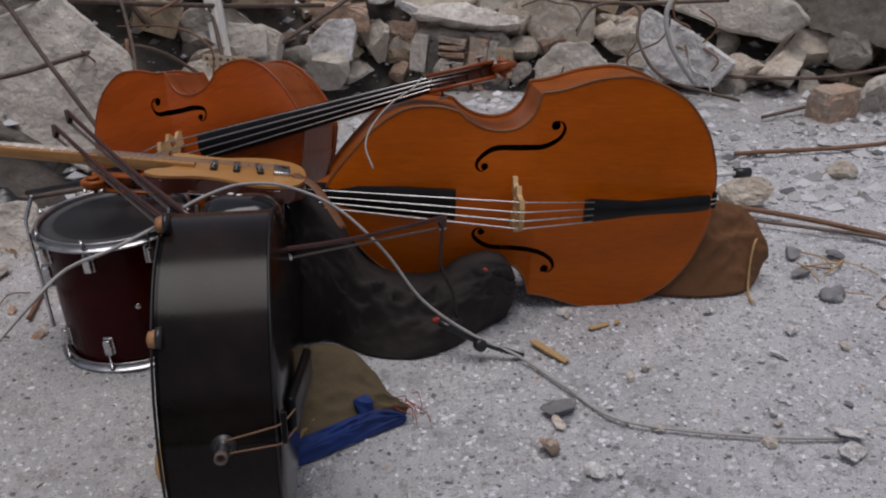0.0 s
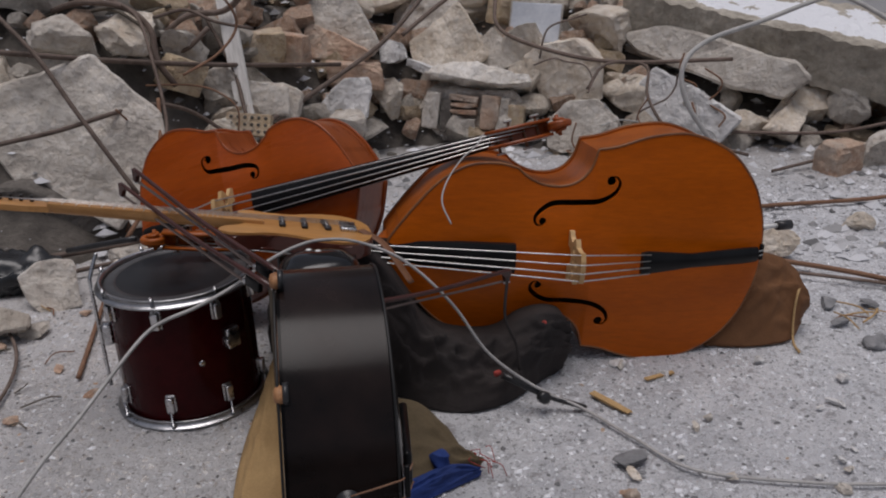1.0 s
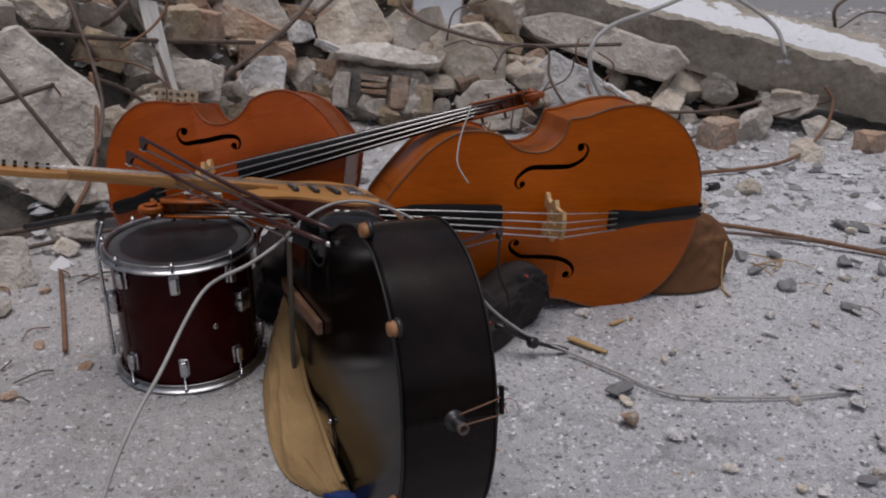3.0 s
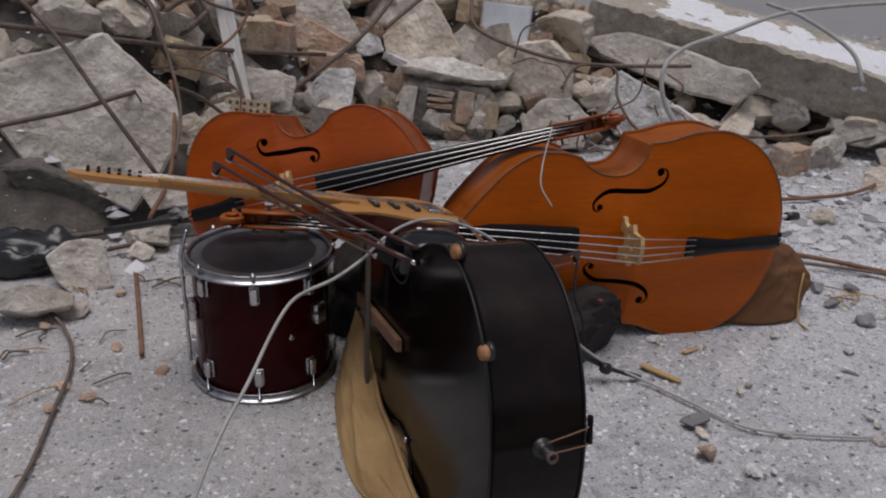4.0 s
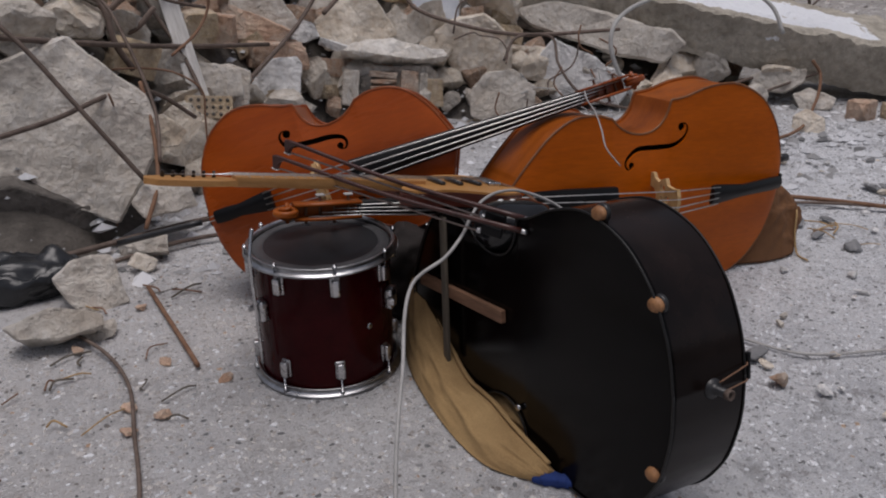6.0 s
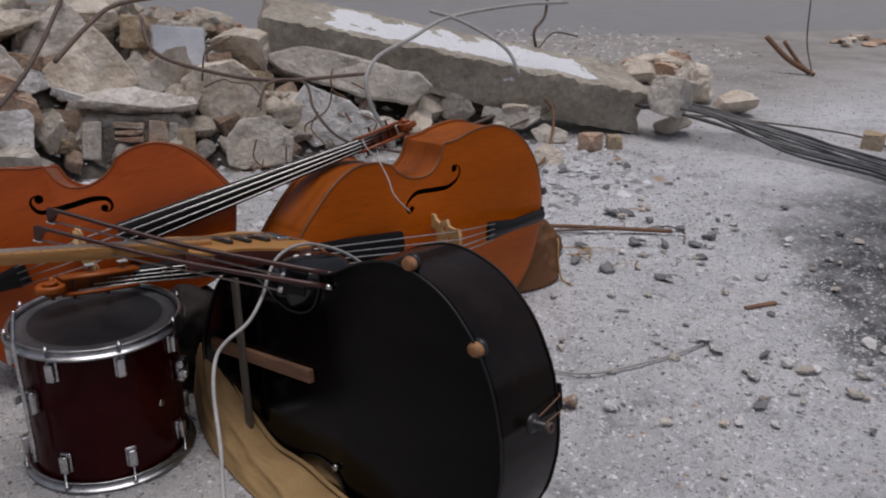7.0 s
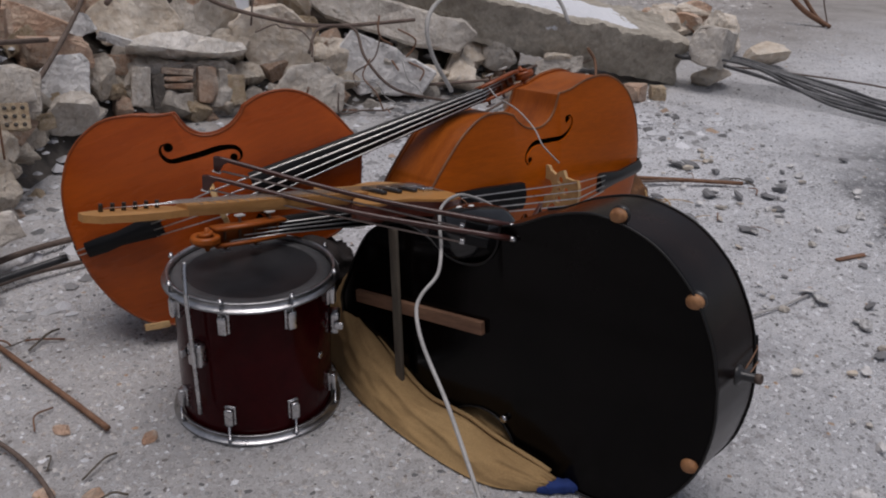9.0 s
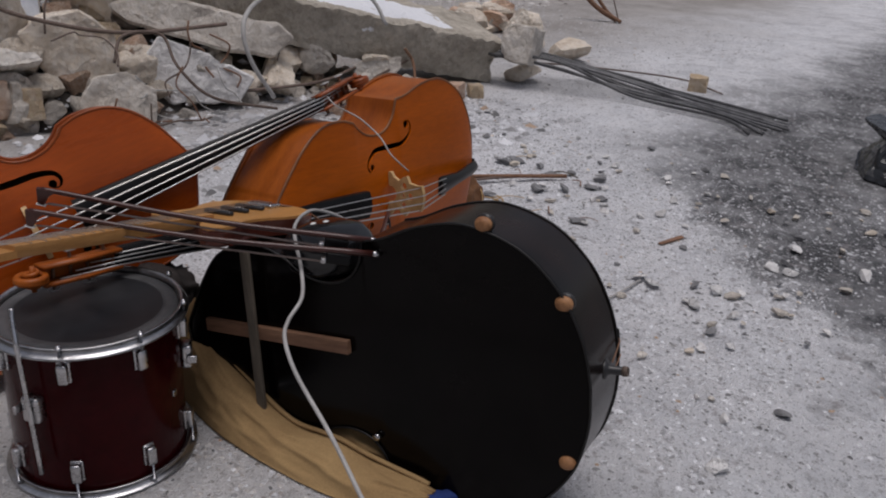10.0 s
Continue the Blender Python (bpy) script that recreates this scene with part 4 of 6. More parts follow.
bar("rebar", ((0.0, 5.7, 0.98), (-0.12, 5.46, 0.87), (-0.4, 5.05, 0.62), (-0.73, 4.52, 0.46), (-1.05, 4.03, 0.34)), 0.013, "rebar", RUSTY)
bar("rebar", ((-1.95, 3.55, 0.98), (-1.78, 3.45, 0.82), (-1.62, 3.35, 0.6), (-1.40, 3.25, 0.28)), 0.010, "rebar", RUSTY)
bar("rebar", ((-1.32, 4.40, 0.9), (-1.16, 4.24, 0.60), (-1.10, 4.1, 0.44), (-1.06, 4.02, 0.31)), 0.010, "rebar", RUSTY)
bar("rebar", ((-1.37, 3.62, 0.60), (-1.35, 3.5, 0.46), (-1.36, 3.3, 0.27), (-1.43, 3.12, 0.14)), 0.009, "rust", RUSTY)
bar("rebar", ((0.27, 5.15, 0.86), (0.28, 4.98, 0.66), (0.6, 4.80, 0.54), (0.98, 4.75, 0.48), (1.6, 4.72, 0.48)), 0.012, "rebar", RUSTY)
bar("rebar", ((1.45, 4.55, 0.10), (2.03, 4.36, 0.12), (2.45, 4.40, 0.16)), 0.010, "rebar", RUSTY)
bar("rebar", ((1.60, 4.02, 0.02), (2.22, 4.22, 0.07), (2.92, 4.26, 0.2)), 0.009, "rebar", RUSTY)
bar("rebar", ((1.30, 3.50, 0.02), (2.08, 3.60, 0.02), (2.62, 4.00, 0.05), (2.78, 4.15, 0.19), (2.74, 4.2, 0.29)), 0.010, "rust", "brown rusty bar curving up from the ground")
bar("rebar", ((0.74, 4.62, 0.36), (0.86, 4.70, 0.48), (1.08, 4.66, 0.47), (1.06, 4.50, 0.32), (1.18, 4.35, 0.15), (1.55, 4.22, 0.05)), 0.009, "rebar", RUSTY)
bar("rebar", ((-0.30, 4.9, 0.66), (-0.05, 5.1, 0.82), (0.15, 5.2, 0.92), (0.5, 5.3, 0.96)), 0.014, "rebar", RUSTY)
bar("rebar", ((3.16, 4.75, 0.55), (3.13, 4.75, 0.68), (3.28, 4.8, 0.78), (3.32, 4.82, 0.94)), 0.012, "rebar", RUSTY)
bar("rebar", ((3.2, 4.76, 0.55), (3.6, 5.0, 0.62), (4.1, 5.2, 0.55)), 0.007, "rebar", RUSTY)
bar("rebar", ((-1.75, 4.2, 1.0), (-1.5, 3.9, 0.93), (-1.40, 3.72, 0.75), (-1.33, 3.55, 0.5), (-1.34, 3.35, 0.33)), 0.008, "rebar", RUSTY)
bar("rebar", ((-0.85, 3.5, 0.01), (-1.20, 3.40, 0.04), (-1.6, 3.15, 0.08), (-2.1, 2.95, 0.08)), 0.012, "rebar", "dark rusty bar lying behind the drum")
bar("rebar", ((-1.0, 3.25, 0.02), (-1.35, 3.2, 0.03), (-1.9, 2.9, 0.03)), 0.009, "rebar", "dark rusty bar lying behind the drum")
bar("rebar", ((0.95, 5.25, 0.72), (0.7, 5.0, 0.70), (0.55, 4.9, 0.66), (0.50, 4.86, 0.5)), 0.006, "rebar", RUSTY)
bar("conduit", ((3.0, 4.3, 0.93), (2.55, 4.34, 0.92), (1.98, 4.35, 0.86), (1.52, 4.15, 0.77), (1.20, 4.02, 0.70), (1.06, 3.93, 0.60), (1.07, 3.88, 0.44), (1.20, 3.86, 0.24)), 0.012, "pale_rebar", "pale bent conduit arching over the slab", "conduit", "")
bar("conduit", ((1.85, 4.4, 0.90), (2.05, 4.3, 0.83), (2.24, 4.1, 0.68), (2.27, 3.98, 0.52)), 0.012, "pale_rebar", "pale bent conduit hanging over the slab", "conduit", "")
bar("stick", ((7.55, 4.85, 0.02), (7.38, 5.05, 0.16), (7.30, 5.30, 0.38)), 0.03, "brown_wood", "dark broken stick sticking up from the dirt", "stick", "")
bar("stick", ((7.45, 4.75, 0.02), (7.50, 4.95, 0.10), (7.42, 5.15, 0.34)), 0.022, "brown_wood", "dark broken stick sticking up from the dirt", "stick", "")
bar("wire", ((7.50, 4.80, 0.02), (7.55, 4.95, 0.35), (7.60, 5.02, 0.80)), 0.008, "rebar", "thin wire standing up from the dirt", "wire", "")
for k in range(10):
    r = random.Random(40 + k)
    o = (k - 4.5) * 0.044
    bar("cable", ((3.45 + 0.3 * o, 4.0 + o * 0.4, 0.22 + r.uniform(-.03, .05)), (3.75 + o, 3.62 + o, 0.20 + r.uniform(-.04, .04)), (3.98 + 1.3 * o, 3.0 + 0.6 * o, 0.05 + r.uniform(0, .05)), (3.92 + 1.2 * o, 2.4 + o, 0.03 + r.uniform(0, .02)), (3.78 + 1.5 * o, 1.9 + r.uniform(-.12, .06), 0.018)),
        0.0105, "black_cable", "thick black cable of a bundle lying out of the rubble", "cable", "bundle of black cables")
bar("cable", ((3.7, 3.7, 0.16), (4.2, 3.5, 0.10), (4.75, 2.95, 0.03), (4.55, 2.5, 0.015)), 0.007, "rebar", "thin dark wire lying on the ground", "cable", "")
bar("rebar", ((1.05, 2.95, 0.02), (1.4, 2.72, 0.025), (1.82, 2.36, 0.02)), 0.010, "rust", "brown rusty rod lying on the ground", "rebar", "rods on the ground")
bar("rebar", ((1.15, 2.78, 0.02), (1.5, 2.62, 0.018), (1.78, 2.42, 0.02)), 0.007, "rebar", "thin dark rod lying on the ground", "rebar", "rods on the ground")
for k in range(12):
    r = random.Random(820 + k)
    x, y, z = r.uniform(0.5, 2.0), r.uniform(4.25, 4.5), r.uniform(0.08, 0.5)
    pts = [(x, y + 0.3 * z, z)]
    a = r.uniform(0, 6.3)
    for i in range(5):
        a += r.uniform(-1.3, 1.3)
        x, z = x + 0.11 * math.cos(a), max(0.03, z + 0.09 * math.sin(a) - 0.02)
        pts.append((x, y + 0.45 * z + r.uniform(-0.05, 0.05), z))
    bar("wire", pts, r.uniform(0.003, 0.006), r.choice(("rebar", "rust", "pale_rebar")), "thin bent wire tangled in the rubble", "wire", "tangled wires")
for k in range(4):
    r = random.Random(860 + k)
    x, y, z = r.uniform(-2.0, -1.1), r.uniform(3.3, 3.9), r.uniform(0.3, 0.9)
    pts = [(x, y, z)]
    a = r.uniform(0, 6.3)
    for i in range(5):
        a += r.uniform(-0.9, 0.9)
        x, z = x + 0.14 * math.cos(a), max(0.05, z + 0.12 * math.sin(a))
        pts.append((x, y + 0.3 * z + r.uniform(-0.05, 0.05), z))
    bar("wire", pts, r.uniform(0.004, 0.007), r.choice(("rebar", "rust")), "thin bent wire tangled in the rubble", "wire", "tangled wires")
bar("wire", ((-1.75, 2.65, 0.03), (-1.60, 2.42, 0.02), (-1.53, 2.2, 0.015), (-1.52, 1.95, 0.012), (-1.52, 1.6, 0.012), (-1.6, 1.2, 0.012)), 0.006, "rebar", "dark wire curving over the ground", "wire", "")
bar("lath", ((-1.45, 2.86, 0.012), (-1.36, 2.4, 0.012), (-1.33, 2.24, 0.012)), 0.008, "rust", "thin dusty lath lying on the ground", "lath", "")

# lumps coloured dark for the shadowed hollow at the heap's back left
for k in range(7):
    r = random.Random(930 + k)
    stone(-2.35 + r.uniform(-0.4, 0.9), 4.55 + r.uniform(-0.2, 0.35), 0.78 + r.uniform(-0.15, 0.22), r.uniform(0.3, 0.55), 0.35, r.uniform(0.2, 0.4), 930 + k, "shade_concrete", (r.uniform(-20, 20), r.uniform(-20, 20), r.uniform(0, 180)))
for k in range(16):
    r = random.Random(950 + k)
    x, y, z = -2.75 + r.uniform(0, 1.1), 4.15 + r.uniform(-0.2, 0.25), 0.62 + r.uniform(0, 0.40)
    pts, a = [(x, y, z)], r.uniform(-0.6, 0.9)
    for i in range(5):
        a += r.uniform(-0.8, 0.8)
        x, z = x + 0.17 * math.cos(a), max(0.45, z + 0.14 * math.sin(a))
        pts.append((x, y + r.uniform(-0.08, 0.08), z))
    bar("root", pts, r.uniform(0.007, 0.016), r.choice(("brown_wood", "rebar", "grey_wood")), "dark bent root tangled over the rubble", "root", "tangled roots")

plank = thing("plank", "weathered whitish plank standing in the rubble", "plank", look((-1.09, 4.10, 0.33), (-1.20, 4.42, 0.92)) @ pose(0, 0, -0.36))
part("board", block_form(130, 0.085, 0.03, 0.86, 0.02, 6), "plank", plank, smooth=False, m=pose(0, 0, 0, 0, 0, 20))

plastic = thing("plastic_sheet", "crumpled black plastic sheet on the ground", "plastic sheet")
bm = bmesh.new()
bmesh.ops.create_icosphere(bm, subdivisions=4, radius=1)
for v in bm.verts:
    q = v.co.copy()
    v.co = Vector((-1.94 + 0.32 * q.x, 3.00 + 0.13 * q.y, max(0.05 + 0.08 * q.z + 0.05 * noise.noise(q * 3) + 0.03 * abs(noise.noise(q * 7)), 0.0)))
part("sheet", bm, "dark_sheet", plastic)


# ---- double basses ----
LOWER = ((0, 0.0), (0.004, 0.06), (0.018, 0.125), (0.052, 0.205), (0.125, 0.287), (0.235, 0.334), (0.34, 0.327), (0.43, 0.298), (0.482, 0.289))
WAIST = ((0.482, 0.289), (0.498, 0.236), (0.53, 0.200), (0.575, 0.186), (0.625, 0.192), (0.665, 0.213), (0.69, 0.236))
UPPER = ((0.69, 0.236), (0.745, 0.248), (0.815, 0.240), (0.872, 0.205), (0.918, 0.145), (0.945, 0.088), (0.962, 0.045), (0.968, 0.03))
UPPER_LONG = ((0.69, 0.236), (0.745, 0.248), (0.82, 0.240), (0.89, 0.196), (0.945, 0.135), (0.985, 0.082), (1.01, 0.045), (1.018, 0.03))
UPPER_WIDE = ((0.69, 0.236), (0.745, 0.262), (0.82, 0.268), (0.90, 0.235), (0.96, 0.165), (1.0, 0.1), (1.03, 0.05), (1.035, 0.03))


def half_outline(sx, sy, upper, inset=0.0, foot=0.0):
    """Stations along the body with its half-width, from the bottom to the neck."""
    out = []
    for seg in (LOWER, WAIST, upper):
        line = smooth_line([(x, y, 0) for x, y in seg], 7)
        out += [((p.x if p.x > 0.482 else foot + p.x * (0.482 - foot) / 0.482) * sx, p.y * sy) for p in (line if seg is upper else line[:-1])]
    res, last = [], -1
    for x, y in out:
        x = max(x, last + 0.0006)
        last = x
        res.append((x, max(y - inset, 0.004)))
    if inset:
        res = [(x if 0.05 + foot < x < res[-1][0] - 0.03 else x + (inset if x <= 0.05 + foot else -inset * 0.5), y) for x, y in res]
    return res


def plate(stations, arch, thick, columns=16):
    """An arched plate of tone wood."""
    bm = bmesh.new()
    top, low = [], []
    n = len(stations)
    length = stations[-1][0]
    for x, w in stations:
        u = x / length
        lift = arch * (math.sin(math.pi * min(max(u, 0), 1)) ** 0.45)
        rt, rl = [], []
        for k in range(columns + 1):
            s = math.sin(math.pi * (k / columns - 0.5))
            z = lift * max(0.0, 1 - abs(s) ** 2.2) ** 1.35
            rt.append(bm.verts.new((x, s * w, z)))
            rl.append(bm.verts.new((x, s * w, z - thick)))
        top.append(rt)
        low.append(rl)
    for i in range(n - 1):
        for k in range(columns):
            bm.faces.new((top[i][k], top[i + 1][k], top[i + 1][k + 1], top[i][k + 1]))
            bm.faces.new((low[i][k], low[i][k + 1], low[i + 1][k + 1], low[i + 1][k]))
        bm.faces.new((top[i][0], low[i][0], low[i + 1][0], top[i + 1][0]))
        bm.faces.new((top[i][-1], top[i + 1][-1], low[i + 1][-1], low[i][-1]))
    for k in range(columns):
        bm.faces.new((top[0][k], top[0][k + 1], low[0][k + 1], low[0][k]))
        bm.faces.new((top[-1][k], low[-1][k], low[-1][k + 1], top[-1][k + 1]))
    return bm


def loop_of(stations):
    return [(x, w) for x, w in stations] + [(x, -w) for x, w in stations[::-1]]


def rib_wall(stations, z0, z1, thick=0.004):
    bm = bmesh.new()
    ring = loop_of(stations)
    cx = stations[-1][0] * 0.5
    outer = [[bm.verts.new((x, y, z)) for x, y in ring] for z in (z0, z1)]
    inner = [[bm.verts.new((cx + (x - cx) * (1 - thick * 2), y * (1 - thick * 5), z)) for x, y in ring] for z in (z0, z1)]
    n = len(ring)
    for k in range(n):
        j = (k + 1) % n
        bm.faces.new((outer[0][k], outer[0][j], outer[1][j], outer[1][k]))
        bm.faces.new((inner[0][j], inner[0][k], inner[1][k], inner[1][j]))
        bm.faces.new((outer[0][j], outer[0][k], inner[0][k], inner[0][j]))
        bm.faces.new((outer[1][k], outer[1][j], inner[1][j], inner[1][k]))
    return bm


def cut(ob, cutters):
    """Cuts the given solids out of ob's mesh."""
    for bm in cutters:
        me = bpy.data.meshes.new("cutter")
        bmesh.ops.recalc_face_normals(bm, faces=bm.faces[:])
        bm.to_mesh(me)
        bm.free()
        tool = new("cutter", me)
        tool.parent = ob.parent
        mod = ob.modifiers.new("cut", "BOOLEAN")
        mod.operation, mod.solver, mod.object = "DIFFERENCE", "EXACT", tool
        done = bpy.data.meshes.new_from_object(ob.evaluated_get(bpy.context.evaluated_depsgraph_get()))
        ob.modifiers.remove(mod)
        ob.data = done
        bpy.data.objects.remove(tool)
    return ob


def sound_hole(lower, upper, side):
    """Three solids that make one f-hole between its two eyes."""
    (xl, yl), (xu, yu) = lower, upper
    d = yl - yu
    path = [(xl + 0.004, yl + 0.012), (xl - 0.017, yl + 0.010), (xl - 0.026, yl - 0.010), (xl - 0.010, yl - 0.038), (xl + 0.035, yl - 0.50 * d), ((xl + xu) / 2, yl - 0.55 * d),
            (xu - 0.030, yl - 0.58 * d), (xu + 0.012, yu + 0.026), (xu + 0.024, yu + 0.004), (xu + 0.014, yu - 0.012), (xu - 0.003, yu - 0.011)]
    line = smooth_line([(x, y, 0) for x, y in path], 5)
    left, right = [], []
    for i, p in enumerate(line):
        q = (line[min(i + 1, len(line) - 1)] - line[max(i - 1, 0)]).normalized()
        s = Vector((-q.y, q.x, 0)) * (0.0018 + 0.0072 * math.sin(math.pi * i / (len(line) - 1)) ** 1.6)
        left.append((p.x + s.x, side * (p.y + s.y)))
        right.append((p.x - s.x, side * (p.y - s.y)))
    ring = left + right[::-1]
    blade = bmesh.new()
    n = len(left)
    v = [[[blade.verts.new((x, y, z)) for x, y in row] for z in (-0.05, 0.12)] for row in (left, right)]
    for i in range(n - 1):
        blade.faces.new((v[0][0][i], v[0][0][i + 1], v[0][1][i + 1], v[0][1][i]))
        blade.faces.new((v[1][0][i], v[1][1][i], v[1][1][i + 1], v[1][0][i + 1]))
        blade.faces.new((v[0][1][i], v[0][1][i + 1], v[1][1][i + 1], v[1][1][i]))
        blade.faces.new((v[0][0][i], v[1][0][i], v[1][0][i + 1], v[0][0][i + 1]))
    for i in (0, n - 1):
        blade.faces.new((v[0][0][i], v[0][1][i], v[1][1][i], v[1][0][i]))
    eyes = [lathe(((r, -0.05), (r, 0.12)), 18, Matrix.Translation((x, side * y, 0))) for x, y, r in ((xl, yl, 0.0135), (xu, yu, 0.011))]
    return [blade] + eyes


def string_bridge(width, height, thick):
    """A carved bridge with two feet, a waist and openings, standing along y."""
    w, h = width / 2, height
    side = [(w, 0), (w, 0.012), (w * 0.80, 0.022), (w * 0.66, h * 0.30), (w * 0.86, h * 0.42), (w * 0.92, h * 0.52), (w * 0.62, h * 0.60), (w * 0.56, h * 0.80), (w * 0.60, h * 0.93)]
    arch = [(w * 0.3, h * 0.985), (0, h)]
    under = [(w * 0.40, 0), (w * 0.34, h * 0.16), (w * 0.12, h * 0.24), (0, h * 0.25)]
    half = side + arch
    ring = half + [(-x, z) for x, z in half[::-1][1:]] + [(-x, z) for x, z in under[:-1]] + [under[-1]] + under[:-1][::-1]
    bm = prism(ring, -thick / 2, thick / 2)
    bm.transform(Matrix(((0, 0, 1, 0), (1, 0, 0, 0), (0, 1, 0, 0), (0, 0, 0, 1))))
    return bm


def scroll_form(size, width):
    """The carved volute at the end of a pegbox, coiling in the x-z plane."""
    bm = bmesh.new()
    line, turns = [], 1.9
    n = 46
    for i in range(n):
        t = i / (n - 1)
        a = 2 * math.pi * turns * t
        r = size * (1 - 0.80 * t)
        line.append((r * math.sin(a), width * 0.9 * t ** 1.5, -r * math.cos(a), t))
    for s in (-1, 1):
        tube([(x, s * y * 0.5, z) for x, y, z, t in line], lambda t: size * 0.30 * (1 - 0.62 * t), 8, 1, bm=bm)
    merge(bm, lathe(((size * 0.16, -width * 0.62), (size * 0.2, 0), (size * 0.16, width * 0.62)), 12, pose(0, 0, 0, 90, 0, 0)))
    return bm


def bass(label, m, sx, sy, upper, depth, top_mat, rib_mat, back_mat, holes=None, strings=True, arch=0.032, nut=1.40, board_end=0.58, bridge_x=0.5, bridge_tilt=0, bridge_h=0.15, neck_mat=None, neck_z=0.02, head=True, tail_z=0.10, drop=0.0, skew=0.0, t_end=0.33, foot=0.0, head_tilt=0.0, edge_mat=None):
    b = thing("double_bass", label, "double bass", m, "double basses")
    st = half_outline(sx, sy, upper, 0, foot)
    inner = half_outline(sx, sy, upper, 0.0012 if back_mat == "black_lacquer" else 0.006, foot)
    length = st[-1][0]
    top = part("top_plate", plate(st, arch, 0.006), top_mat, b)
    if holes:
        lower, high = holes
        cut(top, sound_hole(lower, high, 1) + sound_hole(lower, high, -1))
    sharp(top, 40)
    sharp(part("rib", rib_wall(inner, -0.002, -depth + 0.002), rib_mat, b), 40)
    back = plate(st, 0.006, 0.006)
    back.transform(Matrix.Translation((0, 0, -depth)) @ Matrix.Diagonal((1, 1, -1, 1)))
    sharp(part("back_plate", back, back_mat, b), 40)
    # dark brown plate just inside the back, seen through the sound holes
    part("inner_lining", plate(half_outline(sx, sy, upper, 0.012, foot), 0.0, 0.003), "hollow_dark", b, m=Matrix.Translation((0, 0, -depth + 0.012)))
    for z, e in ((0.001, 0.0), (-depth - 0.001, 0.0)):
        ring = [(x, y, z - 0.003) for x, y in loop_of(st)]
        part("edge", tube(ring + ring[:1], 0.0028 if back_mat == "black_lacquer" else 0.0042, 6, 1), "worn_edge" if back_mat == "black_lacquer" else edge_mat or rib_mat, b)
    wood = neck_mat or rib_mat
    zb, zn = arch + 0.055 + drop, neck_z + 0.03
    if head:
        # neck, heel and fingerboard
        slope = lambda x: zb + (zn - zb) * (x - board_end) / (nut - board_end)
        neck = tube(((length - 0.02, skew * (length / nut), slope(length) - 0.042), (length + 0.12, skew * 0.85, slope(length + 0.12) - 0.040), (nut + 0.01, skew, zn - 0.034)), lambda t: 0.027 - 0.007 * t, 12, 6)
        part("neck", neck, wood, b)
        part("heel", tube(((length - 0.012, 0, -depth * 0.8), (length + 0.012, 0, -depth * 0.4), (length + 0.045, skew * 0.6, slope(length) - 0.03)), lambda t: 0.024 + 0.006 * t, 10, 5), wood, b)
        bm = bmesh.new()
        rows = []
        for i in range(13):
            t = i / 12
            x = board_end + (nut - board_end) * t
            w = 0.044 - 0.021 * t
            c = skew * max(0.0, (x - bridge_x) / (nut - bridge_x))
            rows.append([bm.verts.new((x, c + w * s, slope(x) - 0.012 * s * s)) for s in (-1, -0.75, -0.4, 0, 0.4, 0.75, 1)] + [bm.verts.new((x, c + w * s, slope(x) - 0.030)) for s in (1, -1)])
        for r0, r1 in zip(rows, rows[1:]):
            for k in range(9):
                bm.faces.new((r0[k], r0[(k + 1) % 9], r1[(k + 1) % 9], r1[k]))
        bm.faces.new(rows[0])
        bm.faces.new(rows[-1][::-1])
        sharp(part("fingerboard", bm, "ebony", b, "black ebony fingerboard"), 30)
        part("nut", box(0.008, 0.046, 0.02, 0.002), "ebony", b, m=pose(nut + 0.004, skew, zn - 0.006))
        # pegbox, scroll and tuning machines, bent back from the nut
        lean = pose(nut, skew, zn, 0, head_tilt, 0) @ pose(-nut, -skew, -zn)
        for s in (-1, 1):
            part("pegbox_cheek", prism(((nut, -0.028), (nut + 0.10, -0.034), (nut + 0.20, -0.050), (nut + 0.20, -0.010), (nut + 0.10, 0.006), (nut, 0.010)), -0.0045, 0.0045), wood, b,
                 m=lean @ pose(0, skew + s * 0.022, zn, 90, 0, 0))
        part("pegbox_floor", box(0.20, 0.04, 0.012, 0.003), wood, b, m=lean @ pose(nut + 0.10, skew, zn - 0.04, 0, 8, 0))
        part("scroll", scroll_form(0.036, 0.05), wood, b, m=lean @ pose(nut + 0.222, skew, zn - 0.022))
        for k in range(4):
            s = 1 if k % 2 else -1
            x = nut + 0.035 + 0.042 * k
            peg = part("tuning_peg", tube(((x, skew - s * 0.02, zn - 0.018 - 0.02 * k / 3), (x, skew + s * 0.042, zn - 0.018 - 0.02 * k / 3)), 0.0045, 8, 1), "rust", b, "worn metal tuning peg", m=lean)
            part("peg_head", box(0.026, 0.006, 0.020, 0.003), "pale_rebar", peg, m=lean @ pose(x, skew + s * 0.045, zn - 0.018 - 0.02 * k / 3))
    if strings:
        top_z = arch + bridge_h
        bridge_m = pose(bridge_x, 0, arch - 0.004, 0, bridge_tilt, 0)
        bridge = part("bridge", string_bridge(0.15, bridge_h, 0.014), "bridge_maple", b, "pale maple bridge", smooth=False, m=bridge_m)
        cut(bridge, [lathe(((r, -0.03), (r, 0.03)), 14, bridge_m @ pose(0, y, z, 0, 90, 0)) for y, z, r in ((0.034, bridge_h * 0.44, 0.0125), (-0.034, bridge_h * 0.44, 0.0125), (0.0, bridge_h * 0.62, 0.013), (0.0, bridge_h * 0.42, 0.008))])
        crest = bridge_m @ Vector((0, 0, bridge_h))
        tail = bmesh.new()
        x0 = foot * sx
        ra, rb = [], []
